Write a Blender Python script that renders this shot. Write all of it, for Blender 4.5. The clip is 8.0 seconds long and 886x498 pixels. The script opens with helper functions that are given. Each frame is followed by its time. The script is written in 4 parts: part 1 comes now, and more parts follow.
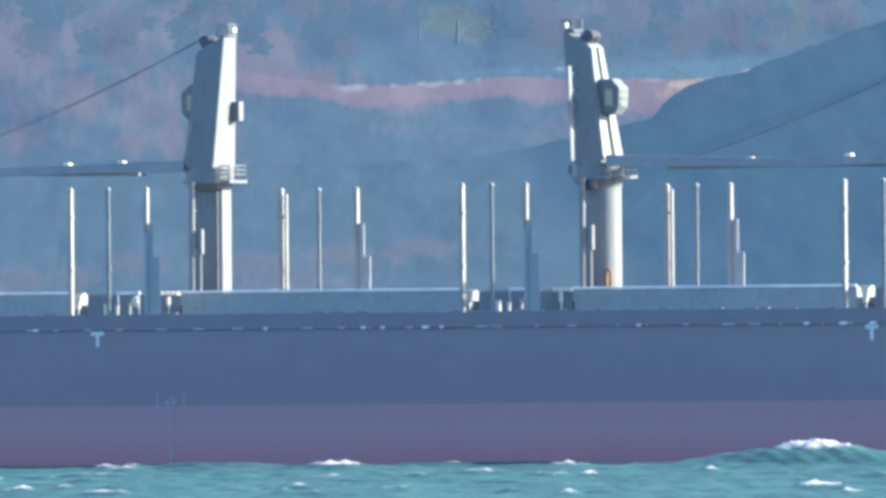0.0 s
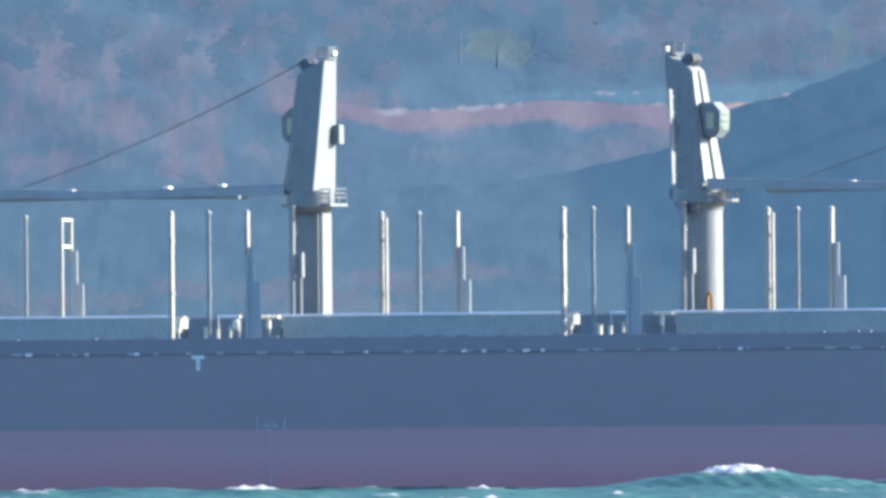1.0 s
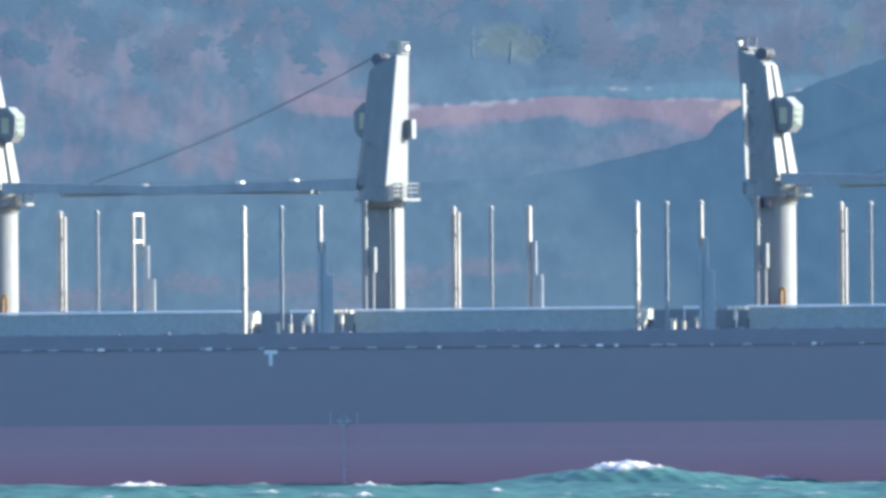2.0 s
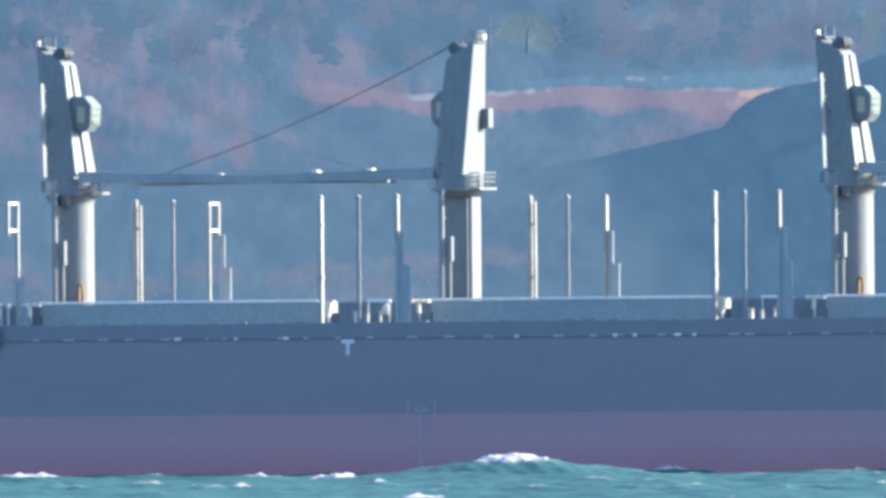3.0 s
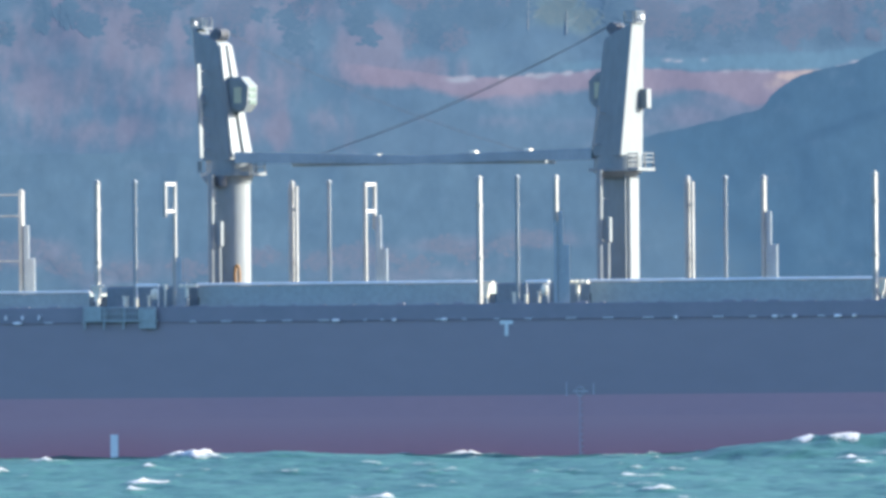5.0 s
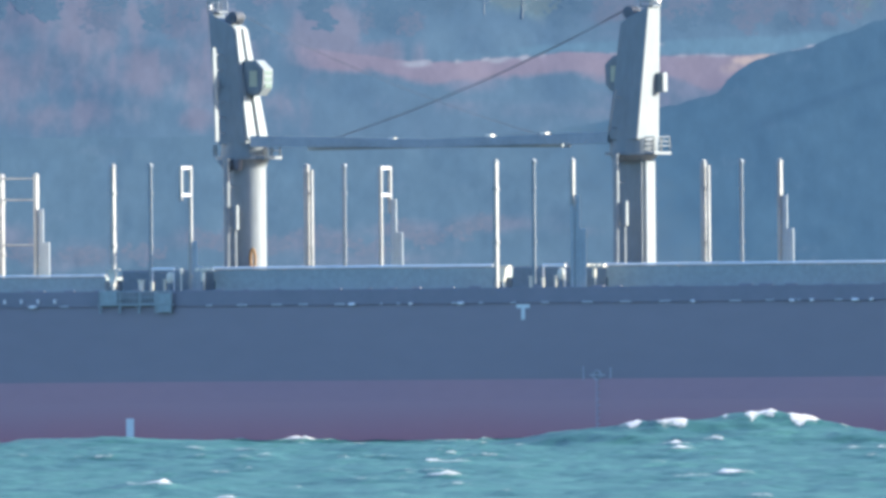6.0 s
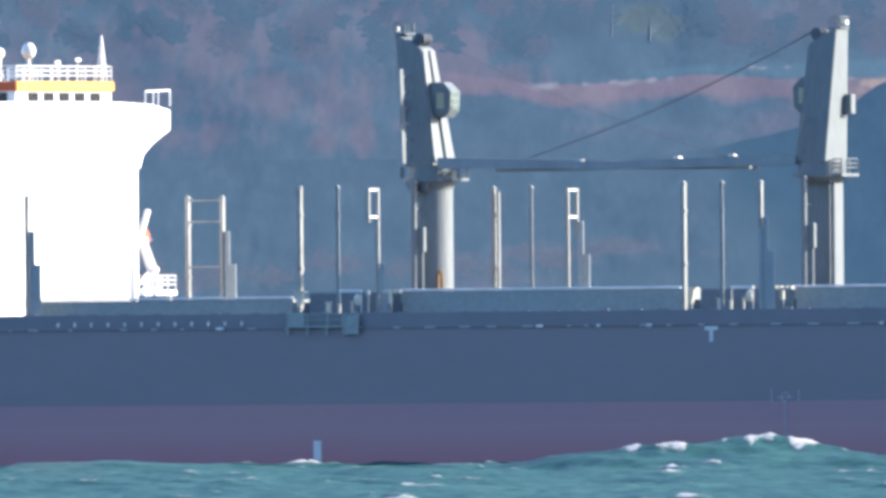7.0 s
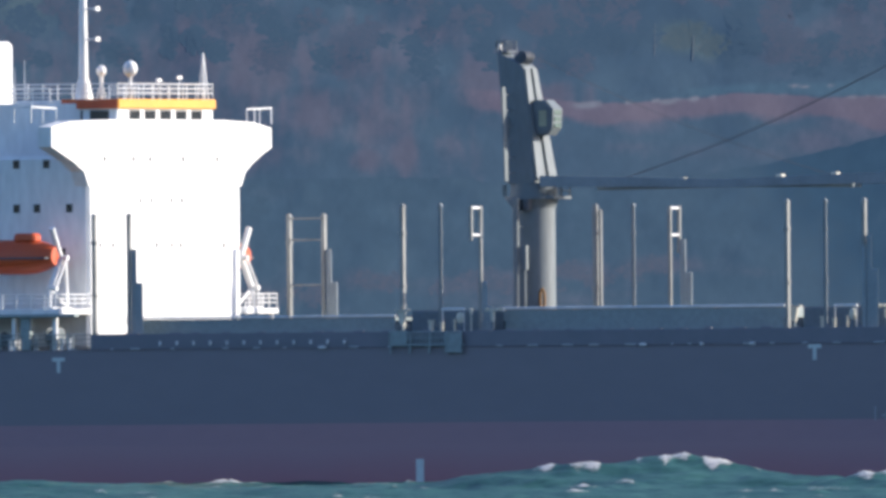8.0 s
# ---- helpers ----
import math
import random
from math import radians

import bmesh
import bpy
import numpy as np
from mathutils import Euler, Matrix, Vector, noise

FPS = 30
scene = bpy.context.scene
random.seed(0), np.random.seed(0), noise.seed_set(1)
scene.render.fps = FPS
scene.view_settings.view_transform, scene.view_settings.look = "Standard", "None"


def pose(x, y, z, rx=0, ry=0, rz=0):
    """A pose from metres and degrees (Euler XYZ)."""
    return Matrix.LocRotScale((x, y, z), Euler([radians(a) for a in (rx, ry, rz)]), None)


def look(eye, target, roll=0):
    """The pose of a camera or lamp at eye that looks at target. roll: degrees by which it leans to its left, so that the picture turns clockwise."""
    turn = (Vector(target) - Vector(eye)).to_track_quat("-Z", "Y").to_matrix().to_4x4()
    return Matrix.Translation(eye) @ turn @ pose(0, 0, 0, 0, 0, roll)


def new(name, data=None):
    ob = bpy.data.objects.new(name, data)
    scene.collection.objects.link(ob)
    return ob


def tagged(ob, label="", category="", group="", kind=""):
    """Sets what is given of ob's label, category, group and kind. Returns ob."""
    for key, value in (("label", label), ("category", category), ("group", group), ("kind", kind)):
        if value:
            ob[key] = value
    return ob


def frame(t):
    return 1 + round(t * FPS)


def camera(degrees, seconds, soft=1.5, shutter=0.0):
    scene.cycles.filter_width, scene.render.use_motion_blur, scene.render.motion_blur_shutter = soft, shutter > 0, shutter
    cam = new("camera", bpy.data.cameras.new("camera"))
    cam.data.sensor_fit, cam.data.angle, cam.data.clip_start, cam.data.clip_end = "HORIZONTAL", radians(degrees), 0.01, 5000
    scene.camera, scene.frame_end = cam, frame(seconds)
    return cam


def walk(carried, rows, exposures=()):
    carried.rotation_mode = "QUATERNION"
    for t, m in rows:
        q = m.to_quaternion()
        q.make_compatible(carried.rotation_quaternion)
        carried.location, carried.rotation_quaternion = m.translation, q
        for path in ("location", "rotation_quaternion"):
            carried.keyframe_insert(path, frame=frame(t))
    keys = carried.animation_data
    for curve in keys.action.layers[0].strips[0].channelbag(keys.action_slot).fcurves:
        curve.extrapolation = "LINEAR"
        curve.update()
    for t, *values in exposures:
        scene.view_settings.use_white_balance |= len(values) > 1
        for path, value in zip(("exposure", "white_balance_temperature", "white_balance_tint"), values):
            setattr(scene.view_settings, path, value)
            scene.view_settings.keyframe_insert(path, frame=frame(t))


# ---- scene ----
A = 29.0                     # heading of the ship, degrees towards the shore watcher
CA, SA = math.cos(radians(A)), math.sin(radians(A))
DIST, EYE, SPEED = 2300.0, 7.0, 4.93
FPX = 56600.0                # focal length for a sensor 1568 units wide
LEAN = -0.5


def ship_place(t):
    s = SPEED * (t - 3.5)
    return Vector((s * CA, DIST - s * SA, 0.0))


def to_world(t, u, v, w):
    p = ship_place(t)
    return Vector((p.x + u * CA + v * SA, p.y - u * SA + v * CA, w))


# time and view position of a painted hull mark; camera aim is solved from them
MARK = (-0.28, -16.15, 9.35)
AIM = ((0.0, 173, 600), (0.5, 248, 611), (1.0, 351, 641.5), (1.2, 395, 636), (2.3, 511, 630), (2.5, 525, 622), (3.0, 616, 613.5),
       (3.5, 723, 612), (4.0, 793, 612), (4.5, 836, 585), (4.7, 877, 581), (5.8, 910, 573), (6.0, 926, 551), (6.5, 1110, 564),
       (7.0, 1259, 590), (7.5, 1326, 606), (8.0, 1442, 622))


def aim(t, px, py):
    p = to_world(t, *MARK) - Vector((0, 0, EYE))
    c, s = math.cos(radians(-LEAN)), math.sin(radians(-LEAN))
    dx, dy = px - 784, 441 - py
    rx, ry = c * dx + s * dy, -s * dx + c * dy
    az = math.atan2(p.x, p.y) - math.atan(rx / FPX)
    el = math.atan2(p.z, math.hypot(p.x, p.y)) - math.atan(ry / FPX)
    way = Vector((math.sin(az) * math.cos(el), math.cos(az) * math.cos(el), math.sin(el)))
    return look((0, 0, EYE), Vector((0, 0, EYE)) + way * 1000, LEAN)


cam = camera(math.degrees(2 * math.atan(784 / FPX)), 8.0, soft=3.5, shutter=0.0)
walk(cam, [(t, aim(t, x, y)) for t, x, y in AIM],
     exposures=[(t, e + 2.29, 5060, tint) for t, e, tint in ((0.0, 0.0, 14), (6.0, 0.0, 14), (6.5, -0.08, 15), (7.0, -0.36, 17), (7.5, -0.77, 18), (8.0, -1.14, 18))])

# ---- light ----
SUN_EL, SUN_AZ = 21.0, 80.0       # azimuth clockwise from straight ahead
world = bpy.data.worlds.new("sky")
scene.world = world
world.use_nodes = True
nt = world.node_tree
sky = nt.nodes.new("ShaderNodeTexSky")
sky.sky_type, sky.sun_disc = "NISHITA", False
sky.sun_elevation, sky.sun_rotation = radians(SUN_EL), radians(SUN_AZ)
sky.air_density, sky.dust_density, sky.ozone_density = 1.0, 1.5, 1.2
nt.links.new(sky.outputs[0], nt.nodes["Background"].inputs[0])
nt.nodes["Background"].inputs[1].default_value = 0.081
sun = new("sun", bpy.data.lights.new("sun", "SUN"))
sun.data.energy, sun.data.angle, sun.data.color = 4.0, radians(0.53), (1.0, 0.80, 0.50)
sv = Vector((math.sin(radians(SUN_AZ)) * math.cos(radians(SUN_EL)), math.cos(radians(SUN_AZ)) * math.cos(radians(SUN_EL)), math.sin(radians(SUN_EL))))
sun.matrix_world = look(sv * 200, (0, 0, 0))


# ---- materials ----
def mat(name, base, rough=0.5, metal=0.0, other=None, scale=1.0, mix=0.5, bump=0.0, fine=None, streak=1.0, spec=0.5, grain=0.35):
    """Painted or natural surface: two tones mixed by broad noise, finer grain on top, optional relief."""
    m = bpy.data.materials.new(name)
    m.use_nodes = True
    n, l = m.node_tree.nodes, m.node_tree.links
    b = n["Principled BSDF"]
    b.inputs["Roughness"].default_value, b.inputs["Metallic"].default_value = rough, metal
    b.inputs["Specular IOR Level"].default_value = spec
    other = other or tuple(c * 0.8 for c in base)
    co = n.new("ShaderNodeTexCoord")
    mp = n.new("ShaderNodeMapping")
    mp.inputs["Scale"].default_value = (1, 1, 1 / streak)
    l.new(co.outputs["Object"], mp.inputs[0])
    n1 = n.new("ShaderNodeTexNoise")
    n1.inputs["Scale"].default_value, n1.inputs["Detail"].default_value = scale, 5
    n2 = n.new("ShaderNodeTexNoise")
    n2.inputs["Scale"].default_value, n2.inputs["Detail"].default_value = fine or scale * 9, 4
    l.new(mp.outputs[0], n1.inputs[0])
    l.new(mp.outputs[0], n2.inputs[0])
    ramp = n.new("ShaderNodeMapRange")
    ramp.inputs[1].default_value, ramp.inputs[2].default_value = 0.5 - 0.2 * (1.2 - mix), 0.5 + 0.3 * (1.2 - mix)
    l.new(n1.outputs[0], ramp.inputs[0])
    mx = n.new("ShaderNodeMix")
    mx.data_type = "RGBA"
    mx.inputs[6].default_value, mx.inputs[7].default_value = (*base, 1), (*other, 1)
    l.new(ramp.outputs[0], mx.inputs[0])
    mul = n.new("ShaderNodeMix")
    mul.data_type, mul.blend_type = "RGBA", "MULTIPLY"
    mul.inputs[0].default_value = grain
    l.new(mx.outputs[2], mul.inputs[6])
    l.new(n2.outputs[0], mul.inputs[7])
    l.new(mul.outputs[2], b.inputs["Base Color"])
    if bump:
        bp = n.new("ShaderNodeBump")
        bp.inputs["Strength"].default_value, bp.inputs["Distance"].default_value = 0.6, bump
        l.new(n2.outputs[0], bp.inputs["Height"])
        l.new(bp.outputs[0], b.inputs["Normal"])
    return m


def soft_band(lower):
    """Paint of the lower band: a redder tone fades up into the haze-paled tone over an uneven line."""
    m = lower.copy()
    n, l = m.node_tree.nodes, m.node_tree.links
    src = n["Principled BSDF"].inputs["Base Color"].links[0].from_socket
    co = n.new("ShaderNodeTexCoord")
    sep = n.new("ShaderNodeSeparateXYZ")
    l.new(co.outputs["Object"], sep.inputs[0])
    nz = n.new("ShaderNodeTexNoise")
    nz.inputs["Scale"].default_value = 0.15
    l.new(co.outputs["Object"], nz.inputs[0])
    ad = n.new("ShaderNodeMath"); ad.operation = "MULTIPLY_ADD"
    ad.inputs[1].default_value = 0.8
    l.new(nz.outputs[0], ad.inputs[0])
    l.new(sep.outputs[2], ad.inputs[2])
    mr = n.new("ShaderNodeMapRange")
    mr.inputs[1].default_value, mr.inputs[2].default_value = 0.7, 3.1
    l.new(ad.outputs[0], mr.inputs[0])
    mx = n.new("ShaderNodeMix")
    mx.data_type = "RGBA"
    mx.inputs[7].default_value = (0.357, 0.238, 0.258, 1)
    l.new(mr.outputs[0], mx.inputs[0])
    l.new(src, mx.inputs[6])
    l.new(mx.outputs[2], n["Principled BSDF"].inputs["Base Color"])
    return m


# distance haze is mixed into the hull, bulwark and hatch base colours
NAVY = mat("haze_lifted_hull_paint", (0.236, 0.222, 0.242), 0.5, other=(0.222, 0.211, 0.233), scale=0.04, bump=0.004, streak=0.4, spec=0.2, grain=0.1)
# reds paled towards mauve to hold the haze, redder low down
RED = mat("haze_paled_antifouling_red", (0.378, 0.252, 0.272), 0.7, other=(0.351, 0.246, 0.275), scale=0.07, bump=0.01, streak=0.4, spec=0.2, grain=0.1)
RED_LOW = mat("lower_antifouling_red", (0.378, 0.189, 0.211), 0.55, other=(0.347, 0.184, 0.216), scale=0.09, bump=0.01, streak=0.4, spec=0.25, grain=0.1)
DARK = mat("haze_lifted_dark_paint", (0.212, 0.211, 0.238), 0.55, other=(0.187, 0.193, 0.218), scale=0.5, bump=0.01, spec=0.2, grain=0.1)
GREY = mat("grey_green_hatch_paint", (0.340, 0.395, 0.390), 0.6, other=(0.310, 0.365, 0.365), scale=0.3, bump=0.01, spec=0.2)
# deck tone lightened so it bounces light onto the parts above
DECK = mat("deck_paint", (0.200, 0.150, 0.135), 0.7, scale=0.4)
# cream cooled and darkened towards the haze-blue of the cranes' shaded sides
HAZED_CREAM = mat("haze_cooled_cream_paint", (0.202, 0.228, 0.238), 0.5, other=(0.184, 0.209, 0.219), scale=0.35, bump=0.004, streak=4, spec=0.2)
POST = mat("weathered_post_paint", (0.370, 0.375, 0.355), 0.55, other=(0.270, 0.275, 0.262), scale=0.8, bump=0.004, streak=2, spec=0.2)
WHITE = mat("white_house_paint", (0.90, 0.90, 0.88), 0.5, other=(0.87, 0.87, 0.85), scale=0.2, bump=0.004, streak=3, spec=0.2)
MARKS = mat("pale_hull_marking", (0.70, 0.76, 0.74), 0.6, other=(0.64, 0.70, 0.68), scale=2.0)
STEEL = mat("dark_steel", (0.100, 0.112, 0.132), 0.6, 0.0, scale=1.0)
# brace paint matched to the hazy hill so the braces melt into it
BRACE = mat("haze_toned_brace_paint", (0.370, 0.410, 0.425), 0.7, other=(0.340, 0.378, 0.395), scale=0.8, spec=0.1)
# cab glass lightened towards the haze behind it
CAB_GLASS = mat("haze_lightened_cab_glass", (0.150, 0.172, 0.190), 0.35, scale=1.0)
# middle posts toned with the haze of the hill behind
MID = mat("haze_toned_post_paint", (0.270, 0.295, 0.305), 0.6, other=(0.240, 0.265, 0.276), scale=0.8, streak=2, spec=0.1)
GEAR = mat("cream_gear_paint", (0.690, 0.675, 0.570), 0.5, other=(0.630, 0.608, 0.495), scale=1.5, streak=2, spec=0.2)
HOUSE = mat("blue_grey_house_paint", (0.190, 0.235, 0.270), 0.6, other=(0.170, 0.210, 0.245), scale=0.4, bump=0.01, streak=1, spec=0.1)
HOSE = mat("ochre_hose", (0.300, 0.156, 0.036), 0.7, scale=2.0)
# yellowish tone painted for sunlight shining through the cab
LIT_PANEL = mat("sunlit_panel_tone", (0.460, 0.450, 0.310), 0.7, scale=1.0)
PANE = mat("greenish_pane", (0.150, 0.210, 0.180), 0.2, scale=1.0)
WIRE = mat("wire_rope", (0.180, 0.207, 0.239), 0.8, 0.0, scale=1.0)
GLASS = mat("dark_window_glass", (0.036, 0.042, 0.048), 0.12, scale=1.0)
YELLOW = mat("yellow_band_paint", (0.760, 0.400, 0.024), 0.5, other=(0.736, 0.352, 0.016), scale=0.5)
ORANGE = mat("orange_lifeboat_plastic", (0.600, 0.105, 0.022), 0.45, other=(0.540, 0.090, 0.022), scale=0.5)


# ---- mesh helpers ----
def part(name, bm, material, parent, label="", smooth=False):
    me = bpy.data.meshes.new(name)
    bmesh.ops.recalc_face_normals(bm, faces=bm.faces)
    bm.to_mesh(me)
    bm.free()
    me.materials.append(material)
    if smooth:
        me.shade_smooth()
        me.set_sharp_from_angle(angle=radians(35))
    ob = new(name, me)
    ob.parent = parent
    if label:
        tagged(ob, label)
    return ob


def hexa(bm, low, high, bevel=0.0):
    """A solid between two loops of corners."""
    a = [bm.verts.new(p) for p in low]
    b = [bm.verts.new(p) for p in high]
    k = len(a)
    fs = [bm.faces.new(a[::-1]), bm.faces.new(b)]
    fs += [bm.faces.new((a[i], a[(i + 1) % k], b[(i + 1) % k], b[i])) for i in range(k)]
    if bevel:
        es = list({e for f in fs for e in f.edges})
        bmesh.ops.bevel(bm, geom=es, offset=bevel, segments=1, affect="EDGES")


def box(bm, u0, u1, v0, v1, w0, w1, bevel=0.0):
    q = ((u0, v0), (u1, v0), (u1, v1), (u0, v1))
    hexa(bm, [(x, y, w0) for x, y in q], [(x, y, w1) for x, y in q], bevel)


def tube(bm, p0, p1, r0, r1=None, seg=8):
    p0, p1 = Vector(p0), Vector(p1)
    r1 = r0 if r1 is None else r1
    q = (p1 - p0).to_track_quat("Z", "Y").to_matrix()
    ring = [q @ Vector((math.cos(2 * math.pi * i / seg), math.sin(2 * math.pi * i / seg), 0)) for i in range(seg)]
    hexa(bm, [p0 + r * r0 for r in ring], [p1 + r * r1 for r in ring])


def B():
    return bmesh.new()


def one(fn, *a, **k):
    bm = B()
    fn(bm, *a, **k)
    return bm


def rail(bm, pts, height, gap=1.2, r=0.03):
    """Guard rail along a line of points: stanchions and three bars."""
    for a, b in zip(pts, pts[1:]):
        a, b = Vector(a), Vector(b)
        for h in (0.4, 0.7, 1.0):
            tube(bm, a + Vector((0, 0, height * h)), b + Vector((0, 0, height * h)), r, seg=5)
        k = max(1, round((b - a).length / gap))
        for i in range(k + 1):
            p = a.lerp(b, i / k)
            tube(bm, p, p + Vector((0, 0, height)), r * 1.2, seg=5)


def fill(name, X, Y, Z, material, label, fields):
    """A relief surface over a grid, with fields of cover and tone on its vertices."""
    ny, nx = X.shape
    i = np.arange(nx * ny).reshape(ny, nx)
    quads = np.stack([i[:-1, :-1], i[:-1, 1:], i[1:, 1:], i[1:, :-1]], -1).reshape(-1, 4)
    me = bpy.data.meshes.new(name)
    me.vertices.add(nx * ny)
    me.vertices.foreach_set("co", np.stack([X, Y, Z], -1).astype(np.float32).ravel())
    me.loops.add(quads.size)
    me.loops.foreach_set("vertex_index", quads.astype(np.int32).ravel())
    me.polygons.add(len(quads))
    me.polygons.foreach_set("loop_start", np.arange(0, quads.size, 4, dtype=np.int32))
    me.update(calc_edges=True)
    me.shade_smooth()
    for key, value in fields.items():
        me.attributes.new(key, "FLOAT", "POINT").data.foreach_set("value", value.astype(np.float32).ravel())
    me.materials.append(material)
    return tagged(new(name, me), label, "hillside", kind="structure")


# ---- sea ----
def sea():
    rng = np.random.RandomState(7)
    xs = np.concatenate([[-9000, -3000, -1000, -400, -160], np.arange(-80, 150, 0.45), [230, 420, 1000, 3000, 9000]])
    ys = np.concatenate([[-6000, -1000, 0, 600, 1000, 1120], np.arange(1180, 1560, 2.2), np.arange(1560, 1900, 1.5), np.arange(1900, 2330, 0.9), [2400, 2700, 3200, 3560, 4900]])
    X, Y = np.meshgrid(xs, ys)
    near = np.clip((X + 90) / 10, 0, 1) * np.clip((160 - X) / 10, 0, 1) * np.clip((Y - 1180) / 30, 0, 1) * np.clip((2360 - Y) / 30, 0, 1)
    chop = np.zeros_like(X)
    for _ in range(70):
        lam = 1.2 * (15 ** rng.rand())
        th = radians(rng.normal(200, 38))
        k = 2 * math.pi / lam
        ph = k * (X * math.cos(th) + Y * math.sin(th)) + rng.rand() * 6.28
        chop += 0.0085 * lam ** 0.72 * (1 - 2 * np.abs(np.sin(ph / 2)) ** 1.3)
    dev = chop[near > 0.9].std()
    mean = chop[near > 0.9].mean()
    chop = (chop - mean) * (0.15 / dev)
    swell, top = np.zeros_like(X), np.full_like(X, -1.0)
    for cx, cy, h, sx, sy in SWELLS:
        wob = 1.2 * np.sin(Y * 0.11 + cx) + 0.8 * np.sin(Y * 0.31 + 2 * cx)
        dx = (X - cx) + 0.2 * (Y - cy) + wob
        g = np.exp(-np.where(dx < 0, (dx / (sx * 0.8)) ** 2, (dx / (sx * 1.3)) ** 2) - ((Y - cy) / sy) ** 2)
        rough = 0.5 * np.sin(X * 0.9 + Y * 0.13 + cx) + 0.5 * np.sin(X * 0.37 - Y * 0.21)
        swell += h * g * (1 + 0.09 * rough)
        tear = np.sin(X * 1.9 + 0.4 * np.sin(Y * 0.3) + cx) + 0.7 * np.sin(X * 4.1 + Y * 0.17)
        top = np.maximum(top, ((g - 0.80) * 5.0 + 0.5 * rough + 0.8 * tear - 0.5) * min(1, h / 1.25)) if h > 0.7 else top
    crest = np.clip(np.maximum((chop / 0.15 - 2.5) * 0.9, top + chop / 0.15 * 0.22), -1, 1)
    Z = (0.75 * chop + swell) * near + 0.1
    Z += np.clip(crest, 0, 1) * near * 0.22 * rng.rand(*X.shape)
    nx, ny = len(xs), len(ys)
    verts = np.stack([X, Y, Z], -1).reshape(-1, 3)
    i = np.arange(nx * ny).reshape(ny, nx)
    quads = np.stack([i[:-1, :-1], i[:-1, 1:], i[1:, 1:], i[1:, :-1]], -1).reshape(-1, 4)
    me = bpy.data.meshes.new("water")
    me.vertices.add(len(verts))
    me.vertices.foreach_set("co", verts.astype(np.float32).ravel())
    me.loops.add(quads.size)
    me.loops.foreach_set("vertex_index", quads.astype(np.int32).ravel())
    me.polygons.add(len(quads))
    me.polygons.foreach_set("loop_start", np.arange(0, quads.size, 4, dtype=np.int32))
    me.update(calc_edges=True)
    me.shade_smooth()
    at = me.attributes.new("crest", "FLOAT", "POINT")
    at.data.foreach_set("value", np.where(near > 0.95, crest, -1.0).astype(np.float32).ravel())
    me.materials.append(SEA)
    return tagged(new("water", me), "choppy turquoise sea with breaking white crests", "sea", kind="structure")


def sea_material():
    m = bpy.data.materials.new("sea_water")
    m.use_nodes = True
    n, l = m.node_tree.nodes, m.node_tree.links
    b = n["Principled BSDF"]
    b.inputs["Roughness"].default_value, b.inputs["Specular IOR Level"].default_value = 0.45, 0.06
    co = n.new("ShaderNodeTexCoord")
    big, fine = n.new("ShaderNodeTexNoise"), n.new("ShaderNodeTexNoise")
    big.inputs["Scale"].default_value, big.inputs["Detail"].default_value = 0.12, 6
    fine.inputs["Scale"].default_value, fine.inputs["Detail"].default_value = 1.1, 6
    l.new(co.outputs["Object"], big.inputs[0])
    l.new(co.outputs["Object"], fine.inputs[0])
    tone = n.new("ShaderNodeMix")
    tone.data_type = "RGBA"
    tone.inputs[6].default_value, tone.inputs[7].default_value = (0.010, 0.046, 0.040, 1), (0.048, 0.122, 0.094, 1)
    blend = n.new("ShaderNodeMath"); blend.operation = "ADD"
    half = n.new("ShaderNodeMath"); half.operation = "MULTIPLY_ADD"
    half.inputs[1].default_value, half.inputs[2].default_value = 2.2, -1.75
    l.new(big.outputs[0], blend.inputs[0])
    l.new(fine.outputs[0], blend.inputs[1])
    l.new(blend.outputs[0], half.inputs[0])
    l.new(half.outputs[0], tone.inputs[0])
    # foam on the breaking crests, broken up by fine noise
    at = n.new("ShaderNodeAttribute")
    at.attribute_name = "crest"
    a1 = n.new("ShaderNodeMath"); a1.operation = "MULTIPLY_ADD"
    a1.inputs[1].default_value = 2.2
    spray = n.new("ShaderNodeTexNoise")
    spray.inputs["Scale"].default_value, spray.inputs["Detail"].default_value, spray.inputs["Roughness"].default_value = 2.2, 8, 0.7
    l.new(co.outputs["Object"], spray.inputs[0])
    l.new(spray.outputs[0], a1.inputs[0])
    l.new(at.outputs["Fac"], a1.inputs[2])
    foam = n.new("ShaderNodeMapRange")
    foam.inputs[1].default_value, foam.inputs[2].default_value = 1.25, 1.8
    l.new(a1.outputs[0], foam.inputs[0])
    mx = n.new("ShaderNodeMix")
    mx.data_type = "RGBA"
    mx.inputs[7].default_value = (0.46, 0.45, 0.42, 1)
    l.new(foam.outputs[0], mx.inputs[0])
    l.new(tone.outputs[2], mx.inputs[6])
    l.new(mx.outputs[2], b.inputs["Base Color"])
    bp = n.new("ShaderNodeBump")
    bp.inputs["Strength"].default_value, bp.inputs["Distance"].default_value = 0.6, 0.1
    l.new(fine.outputs[0], bp.inputs["Height"])
    l.new(bp.outputs[0], b.inputs["Normal"])
    return m


SEA = sea_material()
SWELLS = ((20.5, 2150, 0.5, 8.5, 15), (27.5, 2152, 0.45, 7.5, 15), (61.5, 2150, 1.5, 8.0, 17), (70.5, 2150, 1.3, 6.5, 17), (-14, 2180, 0.5, 5, 18), (45, 2080, 0.5, 4.5, 20), (84, 2120, 0.8, 5, 14), (108, 2180, 1.4, 5, 16))
water = sea()


